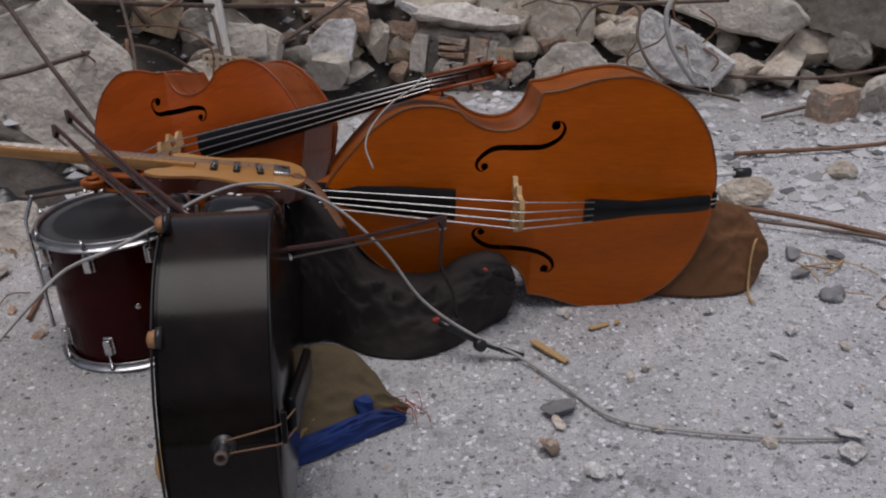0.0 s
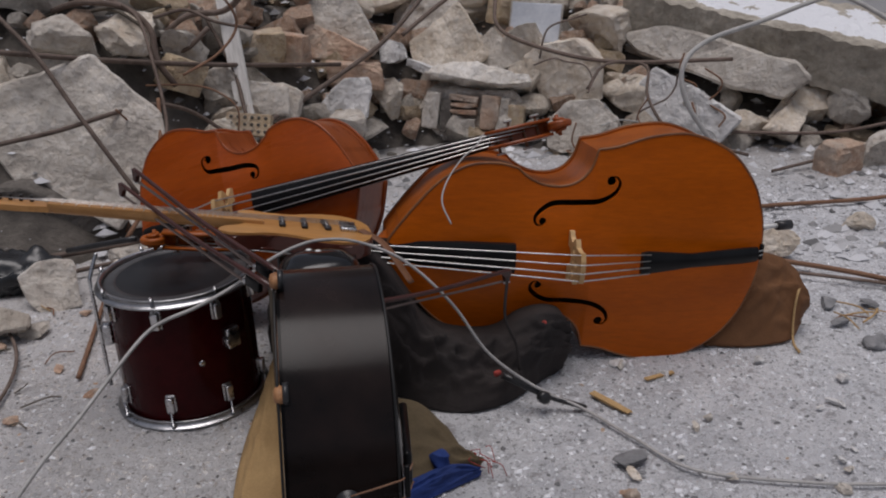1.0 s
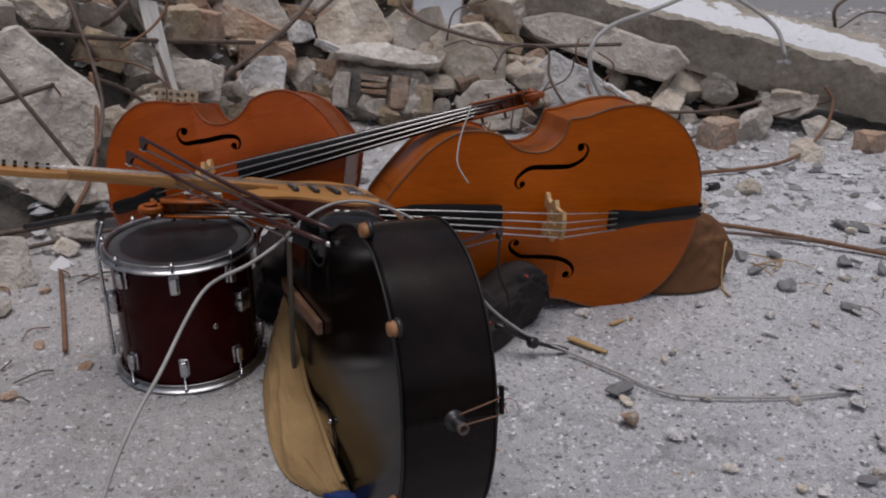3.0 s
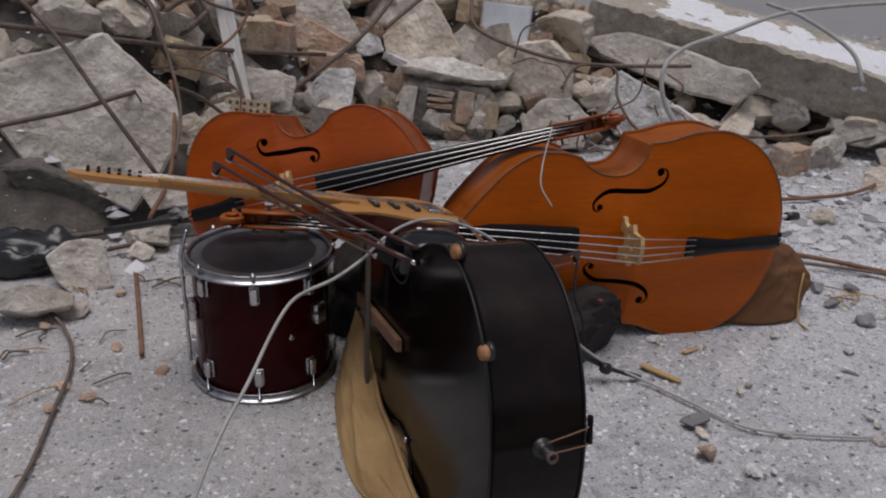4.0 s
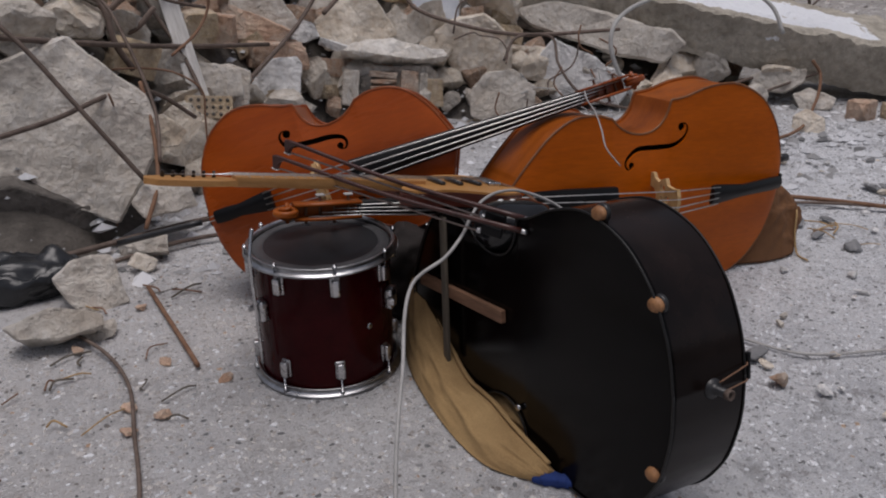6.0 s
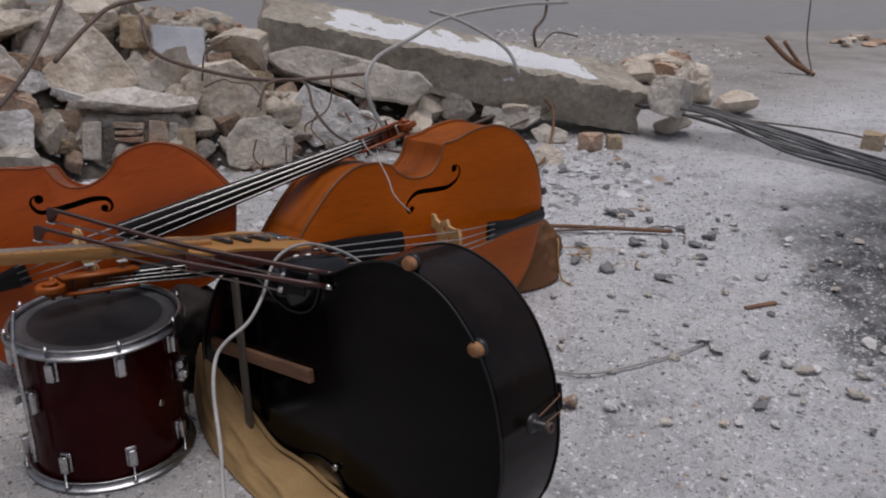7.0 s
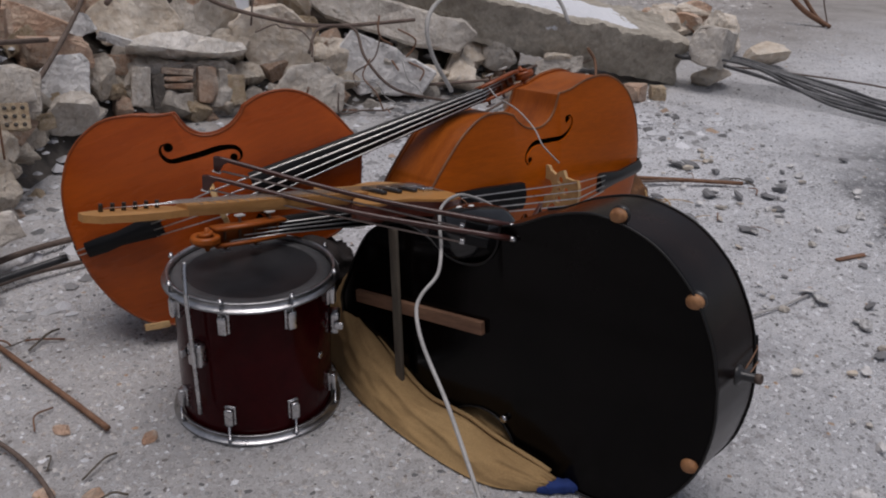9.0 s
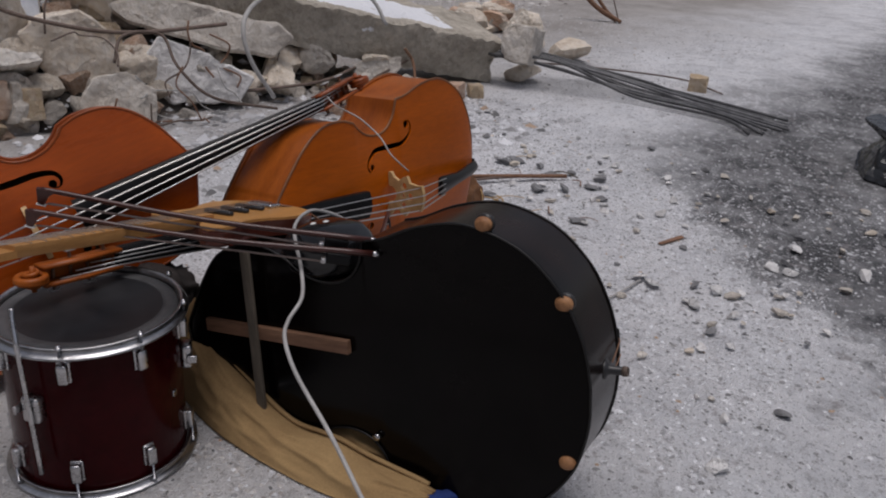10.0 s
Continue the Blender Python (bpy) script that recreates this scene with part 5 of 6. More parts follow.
        for x, w, z in ((x0 + 0.030, 0.022, 0.035), (x0 + 0.08, 0.024, 0.050), (t_end * 0.62, 0.021, tail_z - 0.02), (t_end - 0.02, 0.034, tail_z), (t_end, 0.031, tail_z + 0.004)):
            ra.append([tail.verts.new((x, w * s, z + 0.012 * (1 - s * s))) for s in (-1, -0.5, 0, 0.5, 1)] + [tail.verts.new((x, w * s, z - 0.010)) for s in (1, -1)])
        for r0, r1 in zip(ra, ra[1:]):
            for k in range(7):
                tail.faces.new((r0[k], r0[(k + 1) % 7], r1[(k + 1) % 7], r1[k]))
        tail.faces.new(ra[0])
        tail.faces.new(ra[-1][::-1])
        tp = sharp(part("tailpiece", tail, "ebony", b, "black tailpiece"), 35)
        for s in (-1, 1):
            part("tail_wire", tube(((x0 - 0.003, s * 0.006, -0.02), (x0, s * 0.007, 0.012), (x0 + 0.04, s * 0.008, 0.034)), 0.0022, 6, 4), "steel", tp)
        part("saddle", box(0.012, 0.05, 0.016, 0.003), "ebony", b, m=pose(x0 + 0.004, 0, 0.006))
        part("end_button", lathe(((0.02, 0), (0.02, 0.012), (0.013, 0.02), (0.009, 0.03)), 16), "ebony", b, m=pose(x0 + 0.008, 0, -depth / 2, 0, -90, 0))
        for k in range(4):
            u = k - 1.5
            yb, yn = u * 0.026, skew + u * 0.0105
            pts = [(t_end - 0.025, u * 0.019, tail_z + 0.010), (crest.x, yb, crest.z - 0.012 * (u / 1.5) ** 2 + 0.001)]
            if head:
                pts += [(nut, yn, zn + 0.008), tuple(lean @ Vector((nut + 0.035 + 0.042 * k, yn * 0.9, zn - 0.012)))]
            part("string", tube(pts, 0.0019 + 0.0005 * (k > 1), 6, 1), "steel", b, "steel string")
    return b


RED = axes((0.892, -0.326, 0.313), None, (-0.407, -0.88, 0.243), (-1.278, 2.741, 0.272))
red_bass = bass("reddish-orange double bass leaning on its side against the rubble", RED, 0.985, 0.955, UPPER, 0.19, "varnish_red", "varnish_rib_red", "varnish_rib_red",
                ((0.429, 0.189), (0.592, 0.098)), nut=1.39, board_end=0.61, bridge_x=0.50, bridge_h=0.115, neck_z=-0.047, tail_z=0.075, foot=0.078, head_tilt=26)
part("edge_chip", block_form(77, 0.07, 0.02, 0.012, 0.1, 3), "bridge_maple", red_bass, "pale bare wood where the edge is chipped", smooth=False, m=pose(0.19, -0.290, 0.002, 0, 0, -14))
part("endpin", tube(((0.05, 0, 0.02), (-0.08, 0.01, 0.04), (-0.24, 0.02, 0.06)), 0.011, 8, 3), "black_plastic", red_bass, "black endpin rod")

AMBER = axes((-0.994, -0.082, 0.079), None, (0.081, -0.990, 0.075), (0.819, 2.287, 0.323))
amber_bass = bass("amber-orange double bass lying on its side on the ground", AMBER, 1.14, 1.075, UPPER_LONG, 0.20, "varnish_amber", "varnish_rib_amber", "varnish_rib_amber",
                  ((0.508, 0.221), (0.709, 0.100)), nut=1.62, board_end=0.795, bridge_x=0.62, bridge_h=0.145, bridge_tilt=0, neck_z=-0.12, tail_z=0.115, t_end=0.43, edge_mat="tan_edge")
pin = part("endpin", tube(((-0.005, -0.045, -0.10), (-0.11, -0.05, -0.115)), 0.008, 8, 1), "white_plastic", amber_bass, "pale endpin")
part("rubber_tip", tube(((-0.105, -0.05, -0.114), (-0.155, -0.052, -0.12)), lambda t: 0.016, 10, 1), "black_plastic", pin)

BLACK = axes((-0.153, 0.956, -0.206), None, (0.978, 0.147, -0.044), (-0.285, 1.113, 0.404))
black_bass = bass("worn black-lacquered double bass standing on its side, back outward", BLACK, 1.09, 1.03, UPPER_WIDE, 0.196, "black_lacquer", "black_lacquer_rib", "black_lacquer",
                  None, strings=False, head=False)
for x, y in ((0.214, 0.346), (0.0475, 0.182), (0.064, -0.186)):
    tab = part("rim_button", lathe(((0.006, -0.014), (0.014, -0.011), (0.018, 0.0), (0.015, 0.010), (0.006, 0.015)), 18), "cork", black_bass, "worn wooden button on the rim", m=pose(x, y, -0.196, 0, 0, 0) @ Matrix.Diagonal((1.15, 0.95, 0.85, 1)))
    part("washer", lathe(((0.021, -0.002), (0.021, 0.008)), 18), "black_plastic", tab, m=pose(x, y, -0.190))
part("screw", lathe(((0.009, -0.006), (0.009, 0.004)), 12), "chrome", black_bass, "small steel screw", m=pose(0.5535, -0.20, -0.204))
endpin = part("endpin_socket", lathe(((0.022, 0), (0.022, 0.004), (0.014, 0.008), (0.010, 0.014), (0.0095, 0.046), (0.006, 0.048)), 20), "black_plastic", black_bass, "black endpin socket", m=pose(0.004, -0.004, -0.092, 0, -90, 0))
part("endpin_ring", lathe(((0.0115, 0.040), (0.0115, 0.050), (0.009, 0.052), (0.006, 0.048)), 16), "rebar", endpin, m=pose(0.004, -0.004, -0.092, 0, -90, 0))
for s in (-1, 1):
    part("tail_cord", tube(((-0.012, 0.012 * s, -0.088), (-0.006, 0.008 + 0.016 * s, -0.02), (0.004, 0.010 + 0.018 * s, 0.008), (0.06, 0.01 + 0.018 * s, 0.03)), 0.0017, 6, 5), "rust", black_bass, "worn orange tail cord")
part("saddle", box(0.010, 0.06, 0.010, 0.003), "ebony", black_bass, m=pose(0.006, 0.02, 0.012))
part("tailpiece", box(0.26, 0.07, 0.018, 0.008), "ebony", black_bass, m=pose(0.20, 0.01, 0.035, 0, -6, 0))
part("brace_bar", box(0.45, 0.035, 0.016, 0.003), "brown_wood", black_bass, "raw brown wooden bar fixed to the back", m=pose(0.817, 0.047, -0.212, 0, 0, 2.8), smooth=False)
part("brace_strip", box(0.026, 0.466, 0.010, 0.002), "grey_wood", black_bass, "dull wooden strip across the back", m=pose(0.876, 0.035, -0.226, 0, 0, 4.3), smooth=False)
part("neck_stump", tube(((1.08, 0, -0.11), (1.22, -0.02, -0.09), (1.36, -0.03, -0.08)), lambda t: 0.034 + 0.01 * t, 12, 5), "brown_wood", black_bass, "bare broken neck")

# a glossy black pouch sits in the waist of the black bass
pouch = thing("black_pouch", "small glossy black pouch tucked in the black bass's waist", "pouch", BLACK @ pose(0.70, 0.243, -0.10))
bm = bmesh.new()
bmesh.ops.create_icosphere(bm, subdivisions=4, radius=1)
for v in bm.verts:
    q = v.co.copy()
    v.co = Vector((0.105 * math.copysign(abs(q.x) ** 0.8, q.x), 0.072 * math.copysign(abs(q.y) ** 0.8, q.y), 0.104 * math.copysign(abs(q.z) ** 0.7, q.z))) * (1 + 0.05 * noise.noise(q * 2.3))
part("pouch_body", bm, "pouch", pouch)
# two white dots stand in for bright reflections on the black gloss
for s in (-1, 1):
    part("stud", lathe(((0.0085, 0), (0.008, 0.003), (0.003, 0.005)), 12), "white_plastic", pouch, "white dot standing in for a glint", m=pose(0.005 + 0.011 * s, 0.069, -0.012 - 0.011 * s, -90, 0, 0))


# ---- electric guitar ----
G_TIP, G_END = Vector((-1.395, 1.955, 0.705)), Vector((-0.372, 2.125, 0.505))
RUN = (G_TIP - G_END).normalized()
GUITAR = axes(RUN, None, Vector((0, 0.10, 1)), G_END)
guitar = thing("electric_guitar", "pale-faced electric guitar with maple neck lying across the basses", "electric guitar", GUITAR)
SHAPE = ((0, 0), (0.004, 0.06), (0.03, 0.125), (0.09, 0.158), (0.16, 0.150), (0.225, 0.122), (0.29, 0.115), (0.345, 0.135), (0.39, 0.140), (0.42, 0.115), (0.405, 0.075), (0.37, 0.05), (0.355, 0.03))
SHAPE_LOW = ((0, 0), (0.004, -0.06), (0.03, -0.120), (0.09, -0.152), (0.16, -0.142), (0.225, -0.115), (0.285, -0.115), (0.33, -0.128), (0.36, -0.125), (0.375, -0.10), (0.365, -0.07), (0.355, -0.03))
ring = [(p.x, p.y) for p in smooth_line([(x, y, 0) for x, y in SHAPE], 4)] + [(p.x, p.y) for p in smooth_line([(x, y, 0) for x, y in SHAPE_LOW], 4)][::-1][:-1]
bm = prism(ring, -0.042, -0.003)
bmesh.ops.bevel(bm, geom=[e for e in bm.edges if abs(e.verts[0].co.z - e.verts[1].co.z) < 1e-5], offset=0.006, segments=2, affect="EDGES")
sharp(part("body", bm, "guitar_side", guitar, "dark red body sides"), 40)
sharp(part("face", prism([(0.19 + (x - 0.19) * 0.975, y * 0.965) for x, y in ring], -0.004, 0.003), "guitar_face", guitar, "pale varnished wooden face"), 40)
bm = bmesh.new()
rows = []
for x, w, t in ((0.30, 0.028, 0.028), (0.40, 0.028, 0.026), (0.60, 0.025, 0.024), (0.84, 0.0215, 0.021)):
    rows.append([bm.verts.new((x, w * math.cos(a), 0.004 - t * math.sin(a))) for a in (math.pi * k / 8 for k in range(9))] + [bm.verts.new((x, -w, 0.012)), bm.verts.new((x, w, 0.012))])
for r0, r1 in zip(rows, rows[1:]):
    for k in range(11):
        bm.faces.new((r0[k], r0[(k + 1) % 11], r1[(k + 1) % 11], r1[k]))
bm.faces.new(rows[0])
bm.faces.new(rows[-1][::-1])
sharp(part("neck", bm, "maple", guitar, "one-piece maple neck"), 35)
HEADSTOCK = ((0.835, 0.021), (0.86, 0.034), (0.90, 0.036), (1.02, 0.040), (1.052, 0.030), (1.056, 0.004), (1.03, -0.022), (0.97, -0.030), (0.90, -0.030), (0.862, -0.024), (0.835, -0.021))
headstock = sharp(part("headstock", prism([(x, -y) for x, y in HEADSTOCK][::-1], -0.012, 0.003), "maple", guitar, "maple headstock"), 35)
for k in range(6):
    x = 0.885 + 0.025 * k
    part("tuner_post", lathe(((0.005, 0), (0.004, 0.014), (0.0045, 0.016)), 10), "black_plastic", headstock, m=pose(x, -0.022, 0.003))
    part("tuner_button", box(0.012, 0.016, 0.007, 0.003), "chrome", headstock, m=pose(x, -0.048, -0.004))
for k in range(20):
    x = 0.84 - 0.63 * (1 - 2 ** (-(k + 1) / 12))
    part("fret", box(0.002, 0.046 + 0.012 * (0.84 - x), 0.002), "steel", guitar, m=pose(x, 0, 0.013), smooth=False)
for x, t in ((0.13, 6), (0.19, 0), (0.25, 0)):
    pick = part("pickup", box(0.018, 0.085, 0.012, 0.005, m=pose(0, 0, 0, 0, 0, t)), "black_plastic", guitar, "black single-coil pickup", m=pose(x, 0, 0.008))
    for k in range(6):
        part("pole_piece", lathe(((0.0025, 0), (0.0025, 0.002)), 8), "steel", pick, m=pose(x, -0.026 + 0.0105 * k, 0.0135))
part("guitar_bridge", box(0.045, 0.08, 0.012, 0.004), "chrome", guitar, "chrome bridge", m=pose(0.07, 0, 0.008))
for k in range(6):
    y = -0.025 + 0.010 * k
    part("string", tube(((0.07, y, 0.018), (0.84, y * 0.68, 0.017), (0.885 + 0.025 * k, -0.020, 0.010)), 0.0007, 5, 1), "steel", guitar)
strap = thing("guitar_strap", "brown leather strap end hanging from the guitar", "strap")
part("strap_band", tube(((-0.40, 2.10, 0.52), (-0.345, 2.06, 0.50), (-0.305, 2.02, 0.46), (-0.265, 1.985, 0.405)), lambda t: 0.020 - 0.004 * t, 8, 6, 0.16), "leather", strap)


# ---- floor tom ----
DRUM = pose(-0.945, 2.159, 0.0, 0, 0, 0)
drum = thing("floor_tom", "maroon floor tom drum with chrome hoops and smoked head", "drum", DRUM)
R = 0.200
sharp(part("shell", lathe(((R - 0.012, 0.012), (R - 0.002, 0.012), (R, 0.014), (R, 0.378), (R - 0.002, 0.381), (R - 0.012, 0.381)), 64, ring=True), "drum_wrap", drum, "glossy maroon shell"), 30)
for z0, z1, nm in ((0.378, 0.402, "top_hoop"), (0.0, 0.024, "bottom_hoop")):
    part(nm, lathe(((R + 0.005, z0), (R + 0.023, z0), (R + 0.025, z0 + 0.003), (R + 0.022, z0 + 0.006), (R + 0.010, z0 + 0.008), (R + 0.010, z1 - 0.006), (R + 0.015, z1 - 0.002), (R + 0.012, z1), (R + 0.005, z1 - 0.002)), 64, ring=True), "hoop", drum, "scuffed chrome hoop")
part("drum_head", lathe(((0.0005, 0.3885), (R * 0.60, 0.389), (R * 0.80, 0.3895), (R * 0.82, 0.3905), (R * 0.965, 0.389), (R + 0.004, 0.380)), 64), "drum_head", drum, "smoked grey drum head")
part("head_collar", lathe(((R * 0.825, 0.3885), (R * 0.835, 0.3925), (R * 0.97, 0.3915), (R + 0.003, 0.386), (R + 0.003, 0.383)), 64, ring=True), "drum_ring", drum, "pale grey collar of the head")


def lug_casing():
    bm = box(0.022, 0.020, 0.048, 0.005)
    box(0.028, 0.008, 0.054, 0.003, pose(0, -0.009, 0), bm)
    return bm


for k in range(8):
    a = 222.5 + 45 * k
    for z, s in ((0.340, 1), (0.078, -1)):
        place = pose(0, 0, z, 0, 0, a - 90) @ pose(0, R + 0.011, 0)
        lug = part("lug", lug_casing(), "chrome", drum, "chrome lug", m=place)
        part("tension_rod", lathe(((0.003, 0), (0.003, 0.042), (0.007, 0.042), (0.007, 0.048), (0.0045, 0.048), (0.0045, 0.054)), 10), "chrome", lug, m=place @ pose(0, 0.006, s * 0.020, 0 if s > 0 else 180, 0, 0))
for a in (201.5, 321.5, 81.5):
    place = pose(0, 0, 0.245, 0, 0, a - 90) @ pose(0, R + 0.012, 0)
    bracket = part("leg_bracket", box(0.042, 0.026, 0.062, 0.006), "chrome", drum, "chrome leg bracket", m=place)
    part("wing_screw", box(0.008, 0.026, 0.020, 0.003), "chrome", bracket, m=place @ pose(0.030, 0.012, 0))
place = pose(0, 0, 0, 0, 0, 201.5 - 90) @ pose(0, R + 0.031, 0)
part("leg_rod", tube([place @ Vector(p) for p in ((-0.012, 0.0, 0.085), (-0.004, 0.0, 0.30), (0.0, 0.0, 0.40), (0.004, -0.004, 0.425), (0.020, -0.020, 0.46), (0.026, -0.03, 0.48))], 0.0055, 8, 6), "chrome", drum, "bent steel leg rod")
place = pose(0, 0, 0.19, 0, 0, 296 - 90) @ pose(0, R, 0)
part("air_vent", lathe(((0.009, 0), (0.009, 0.003), (0.004, 0.004)), 14), "chrome", drum, "chrome air vent", m=place @ pose(0, 0, 0, -90, 0, 0))


# ---- bows ----
def bow(label, start, end, roll=0.0):
    """A bow from its head to the end of its frog."""
    a, e = Vector(start), Vector(end)
    x = (e - a).normalized()
    b = thing("bow", label, "bow", axes(x, None, Vector((0.1 * roll, 0.3 * roll, 1)), a), "bows")
    n = (e - a).length
    part("stick", tube(((0, 0, 0.004), (0.03, 0, 0.003), (n * 0.5, 0, -0.008), (n, 0, 0.006)), lambda t: 0.0048 + 0.0022 * t, 8, 6), "bow_stick", b)
    part("tip", prism(((-0.012, 0.006), (0.030, 0.004), (0.012, -0.010), (0.004, -0.030), (-0.008, -0.028)), -0.006, 0.006), "bow_stick", b, m=pose(0, 0, 0, 90, 0, 0), smooth=False)
    part("tip_plate", box(0.020, 0.012, 0.003, 0.001), "white_plastic", b, "white tip plate", m=pose(-0.002, 0, -0.031, 0, 5, 0))
    part("hair", box(n - 0.11, 0.009, 0.0016), "hair", b, "ribbon of grey bow hair", m=pose((n - 0.09) / 2, 0, -0.027), smooth=False)
    frog = part("frog", box(0.055, 0.014, 0.026, 0.004), "ebony", b, "black frog", m=pose(n - 0.075, 0, -0.016))
    part("ferrule", box(0.012, 0.0155, 0.012, 0.002), "chrome", frog, m=pose(n - 0.108, 0, -0.024))
    part("screw_button", lathe(((0.006, 0), (0.0068, 0.006), (0.006, 0.016)), 10), "chrome", b, m=pose(n - 0.002, 0, 0.006, 0, 90, 0))
    return b


bow("dark red bow lying across the basses, head raised", (-1.012, 2.165, 0.695), (-0.545, 1.640, 0.592))
bow("dark red bow lying across the guitar beside another bow", (-1.050, 2.150, 0.660), (-0.565, 1.615, 0.572), 0.3)
bow("dark bow propped over the strings of the amber bass", (0.0, 2.04, 0.400), (-0.46, 1.72, 0.46), -0.5)

# a black clip on the ground that holds the cable
clip = thing("cable_clip", "black plastic clip stick holding the grey cable", "clip")
part("clip_arm", tube(((0.215, 1.945, 0.008), (0.10, 1.955, 0.05), (-0.02, 1.975, 0.11)), lambda t: 0.008 + 0.003 * t, 8, 4), "black_plastic", clip)
part("clip_knob", lathe(((0.012, -0.014), (0.018, -0.010), (0.018, 0.010), (0.012, 0.014)), 16), "black_plastic", clip, m=pose(0.092, 1.935, 0.055, 70, 0, 20))
part("clip_jaw", box(0.05, 0.014, 0.016, 0.004), "black_plastic", clip, m=pose(0.03, 1.965, 0.095, 0, 25, -8))

cord = thing("grey_cable", "long grey cable looped over the black bass to the ground", "cable")
part("cable_sheath", tube(((0.93, 1.545, 0.012), (0.70, 1.57, 0.010), (0.433, 1.641, 0.010), (0.312, 1.79, 0.010), (0.20, 1.93, 0.018), (0.08, 1.95, 0.075), (-0.06, 1.94, 0.20), (-0.16, 1.94, 0.36), (-0.28, 1.96, 0.48), (-0.40, 1.95, 0.545), (-0.49, 1.91, 0.570), (-0.557, 1.873, 0.566),
    (-0.617, 1.805, 0.556), (-0.67, 1.735, 0.537), (-0.745, 1.656, 0.521), (-0.814, 1.625, 0.504), (-0.853, 1.595, 0.487), (-0.892, 1.523, 0.454), (-0.941, 1.386, 0.408), (-0.985, 1.28, 0.372), (-1.03, 1.16, 0.31), (-1.07, 1.03, 0.20), (-1.10, 0.92, 0.06), (-1.12, 0.82, 0.008), (-1.1, 0.6, 0.008)), 0.0044, 8, 8), "grey_cable", cord)

loose = thing("loose_string", "thin pale string end hanging from the pegbox", "string")
part("strand", tube(((-0.045, 2.26, 0.735), (-0.069, 2.197, 0.722), (-0.12, 2.06, 0.722), (-0.163, 1.945, 0.70), (-0.178, 1.89, 0.665), (-0.159, 1.841, 0.625)), 0.0022, 6, 6), "grey_cable", loose)


# ---- bags and cloth ----
def cloth_tube(points, radius, flat, seed, fold=0.07):
    """A soft sagging roll of cloth with folds, kept above the ground."""
    bm = tube(points, radius, 40, 14, flat)
    for v in bm.verts:
        p = v.co
        k = fold * (0.6 * noise.noise(p * 5 + Vector((seed, 0, 0))) + 0.35 * (1 - abs(noise.noise(Vector((p.x * 10, p.y * 6 + 1.2 * noise.noise(p * 5), p.z * 7 + seed))))) ** 5 - 0.1)
        v.co = p + Vector((-0.6 * k, -0.25 * k, 0.7 * k)) * 0.55
        v.co.z = max(v.co.z, 0.002)
    return bm


def cloth_mound(centre, size, turn, seed, fold=0.06, power=0.7):
    bm = bmesh.new()
    bmesh.ops.create_icosphere(bm, subdivisions=5, radius=1)
    for v in bm.verts:
        q = v.co.copy()
        s = Vector([math.copysign(abs(c) ** power, c) for c in q])
        p = Vector((s.x * size[0], s.y * size[1], s.z * size[2]))
        w = p * 9 + Vector((seed, seed, 0))
        w2 = Vector((p.x * 11 + 1.5 * noise.noise(p * 8), p.y * 7 + seed, p.z * 16 + 1.5 * noise.noise(p * 6 + Vector((3, 0, 0)))))
        p += q * fold * (0.8 * noise.noise(p * 5 + Vector((seed, 0, 0))) + 0.9 * (1 - abs(noise.noise(w2))) ** 4 + 0.5 * (1 - abs(noise.noise(w * 1.7))) ** 5 - 0.6)
        v.co = p
    bm.transform(pose(*centre, 0, 0, turn))
    for v in bm.verts:
        v.co.z = max(v.co.z, 0.001)
    return bm


sack = thing("khaki_bag", "khaki canvas bag with blue lining crumpled under the black bass", "bag")
def drape(top, foot, belly_out, seed, fold, inner):
    """A closed hanging of cloth from its upper edge to its foot on the ground."""
    bm = bmesh.new()
    rows = []
    for i, (a, c) in enumerate(zip(top, foot)):
        s, row = i / (len(top) - 1), []
        for k in range(29):
            u = k / 28
            p = a.lerp(c, u)
            belly = math.sin(math.pi * u ** 0.8)
            p += Vector(belly_out) * belly * (1 - 0.5 * s)
            q = Vector((p.x * 5 + seed, p.y * 3.2 + 1.4 * u, u * 1.6))
            p += Vector((0.5 * math.copysign(1, belly_out[0]), -0.3, 0.8)) * fold * (0.8 * noise.noise(q * 1.4) + 1.1 * (1 - abs(noise.noise(q * 2.1 + Vector((4, 0, 0))))) ** 6 * belly + 0.5 * (1 - abs(noise.noise(q * 4.3))) ** 7 * belly)
            p.z = max(p.z, 0.003 + 0.004 * (1 - u))
            row.append(bm.verts.new(p))
        row += [bm.verts.new((c.x + inner[0], c.y + inner[1], 0.001)), bm.verts.new((a.x + inner[0], a.y + inner[1], max(a.z - inner[2], 0.002)))]
        rows.append(row)
    for a, c in zip(rows, rows[1:]):
        for k in range(len(a)):
            bm.faces.new((a[k], a[(k + 1) % len(a)], c[(k + 1) % len(a)], c[k]))
    bm.faces.new(rows[0][::-1])
    bm.faces.new(rows[-1])
    return bm


top_line = smooth_line(((-0.58, 2.25, 0.25), (-0.61, 2.15, 0.20), (-0.625, 2.05, 0.15), (-0.62, 1.90, 0.075), (-0.612, 1.80, 0.045), (-0.60, 1.69, 0.055), (-0.585, 1.58, 0.04), (-0.57, 1.45, 0.035), (-0.555, 1.40, 0.02)), 10)
foot_line = smooth_line(((-0.665, 2.27, 0.0), (-0.69, 2.19, 0.0), (-0.72, 2.08, 0.0), (-0.736, 1.96, 0.0), (-0.740, 1.78, 0.0), (-0.725, 1.61, 0.0), (-0.695, 1.50, 0.0), (-0.635, 1.43, 0.0), (-0.60, 1.405, 0.0)), 10)
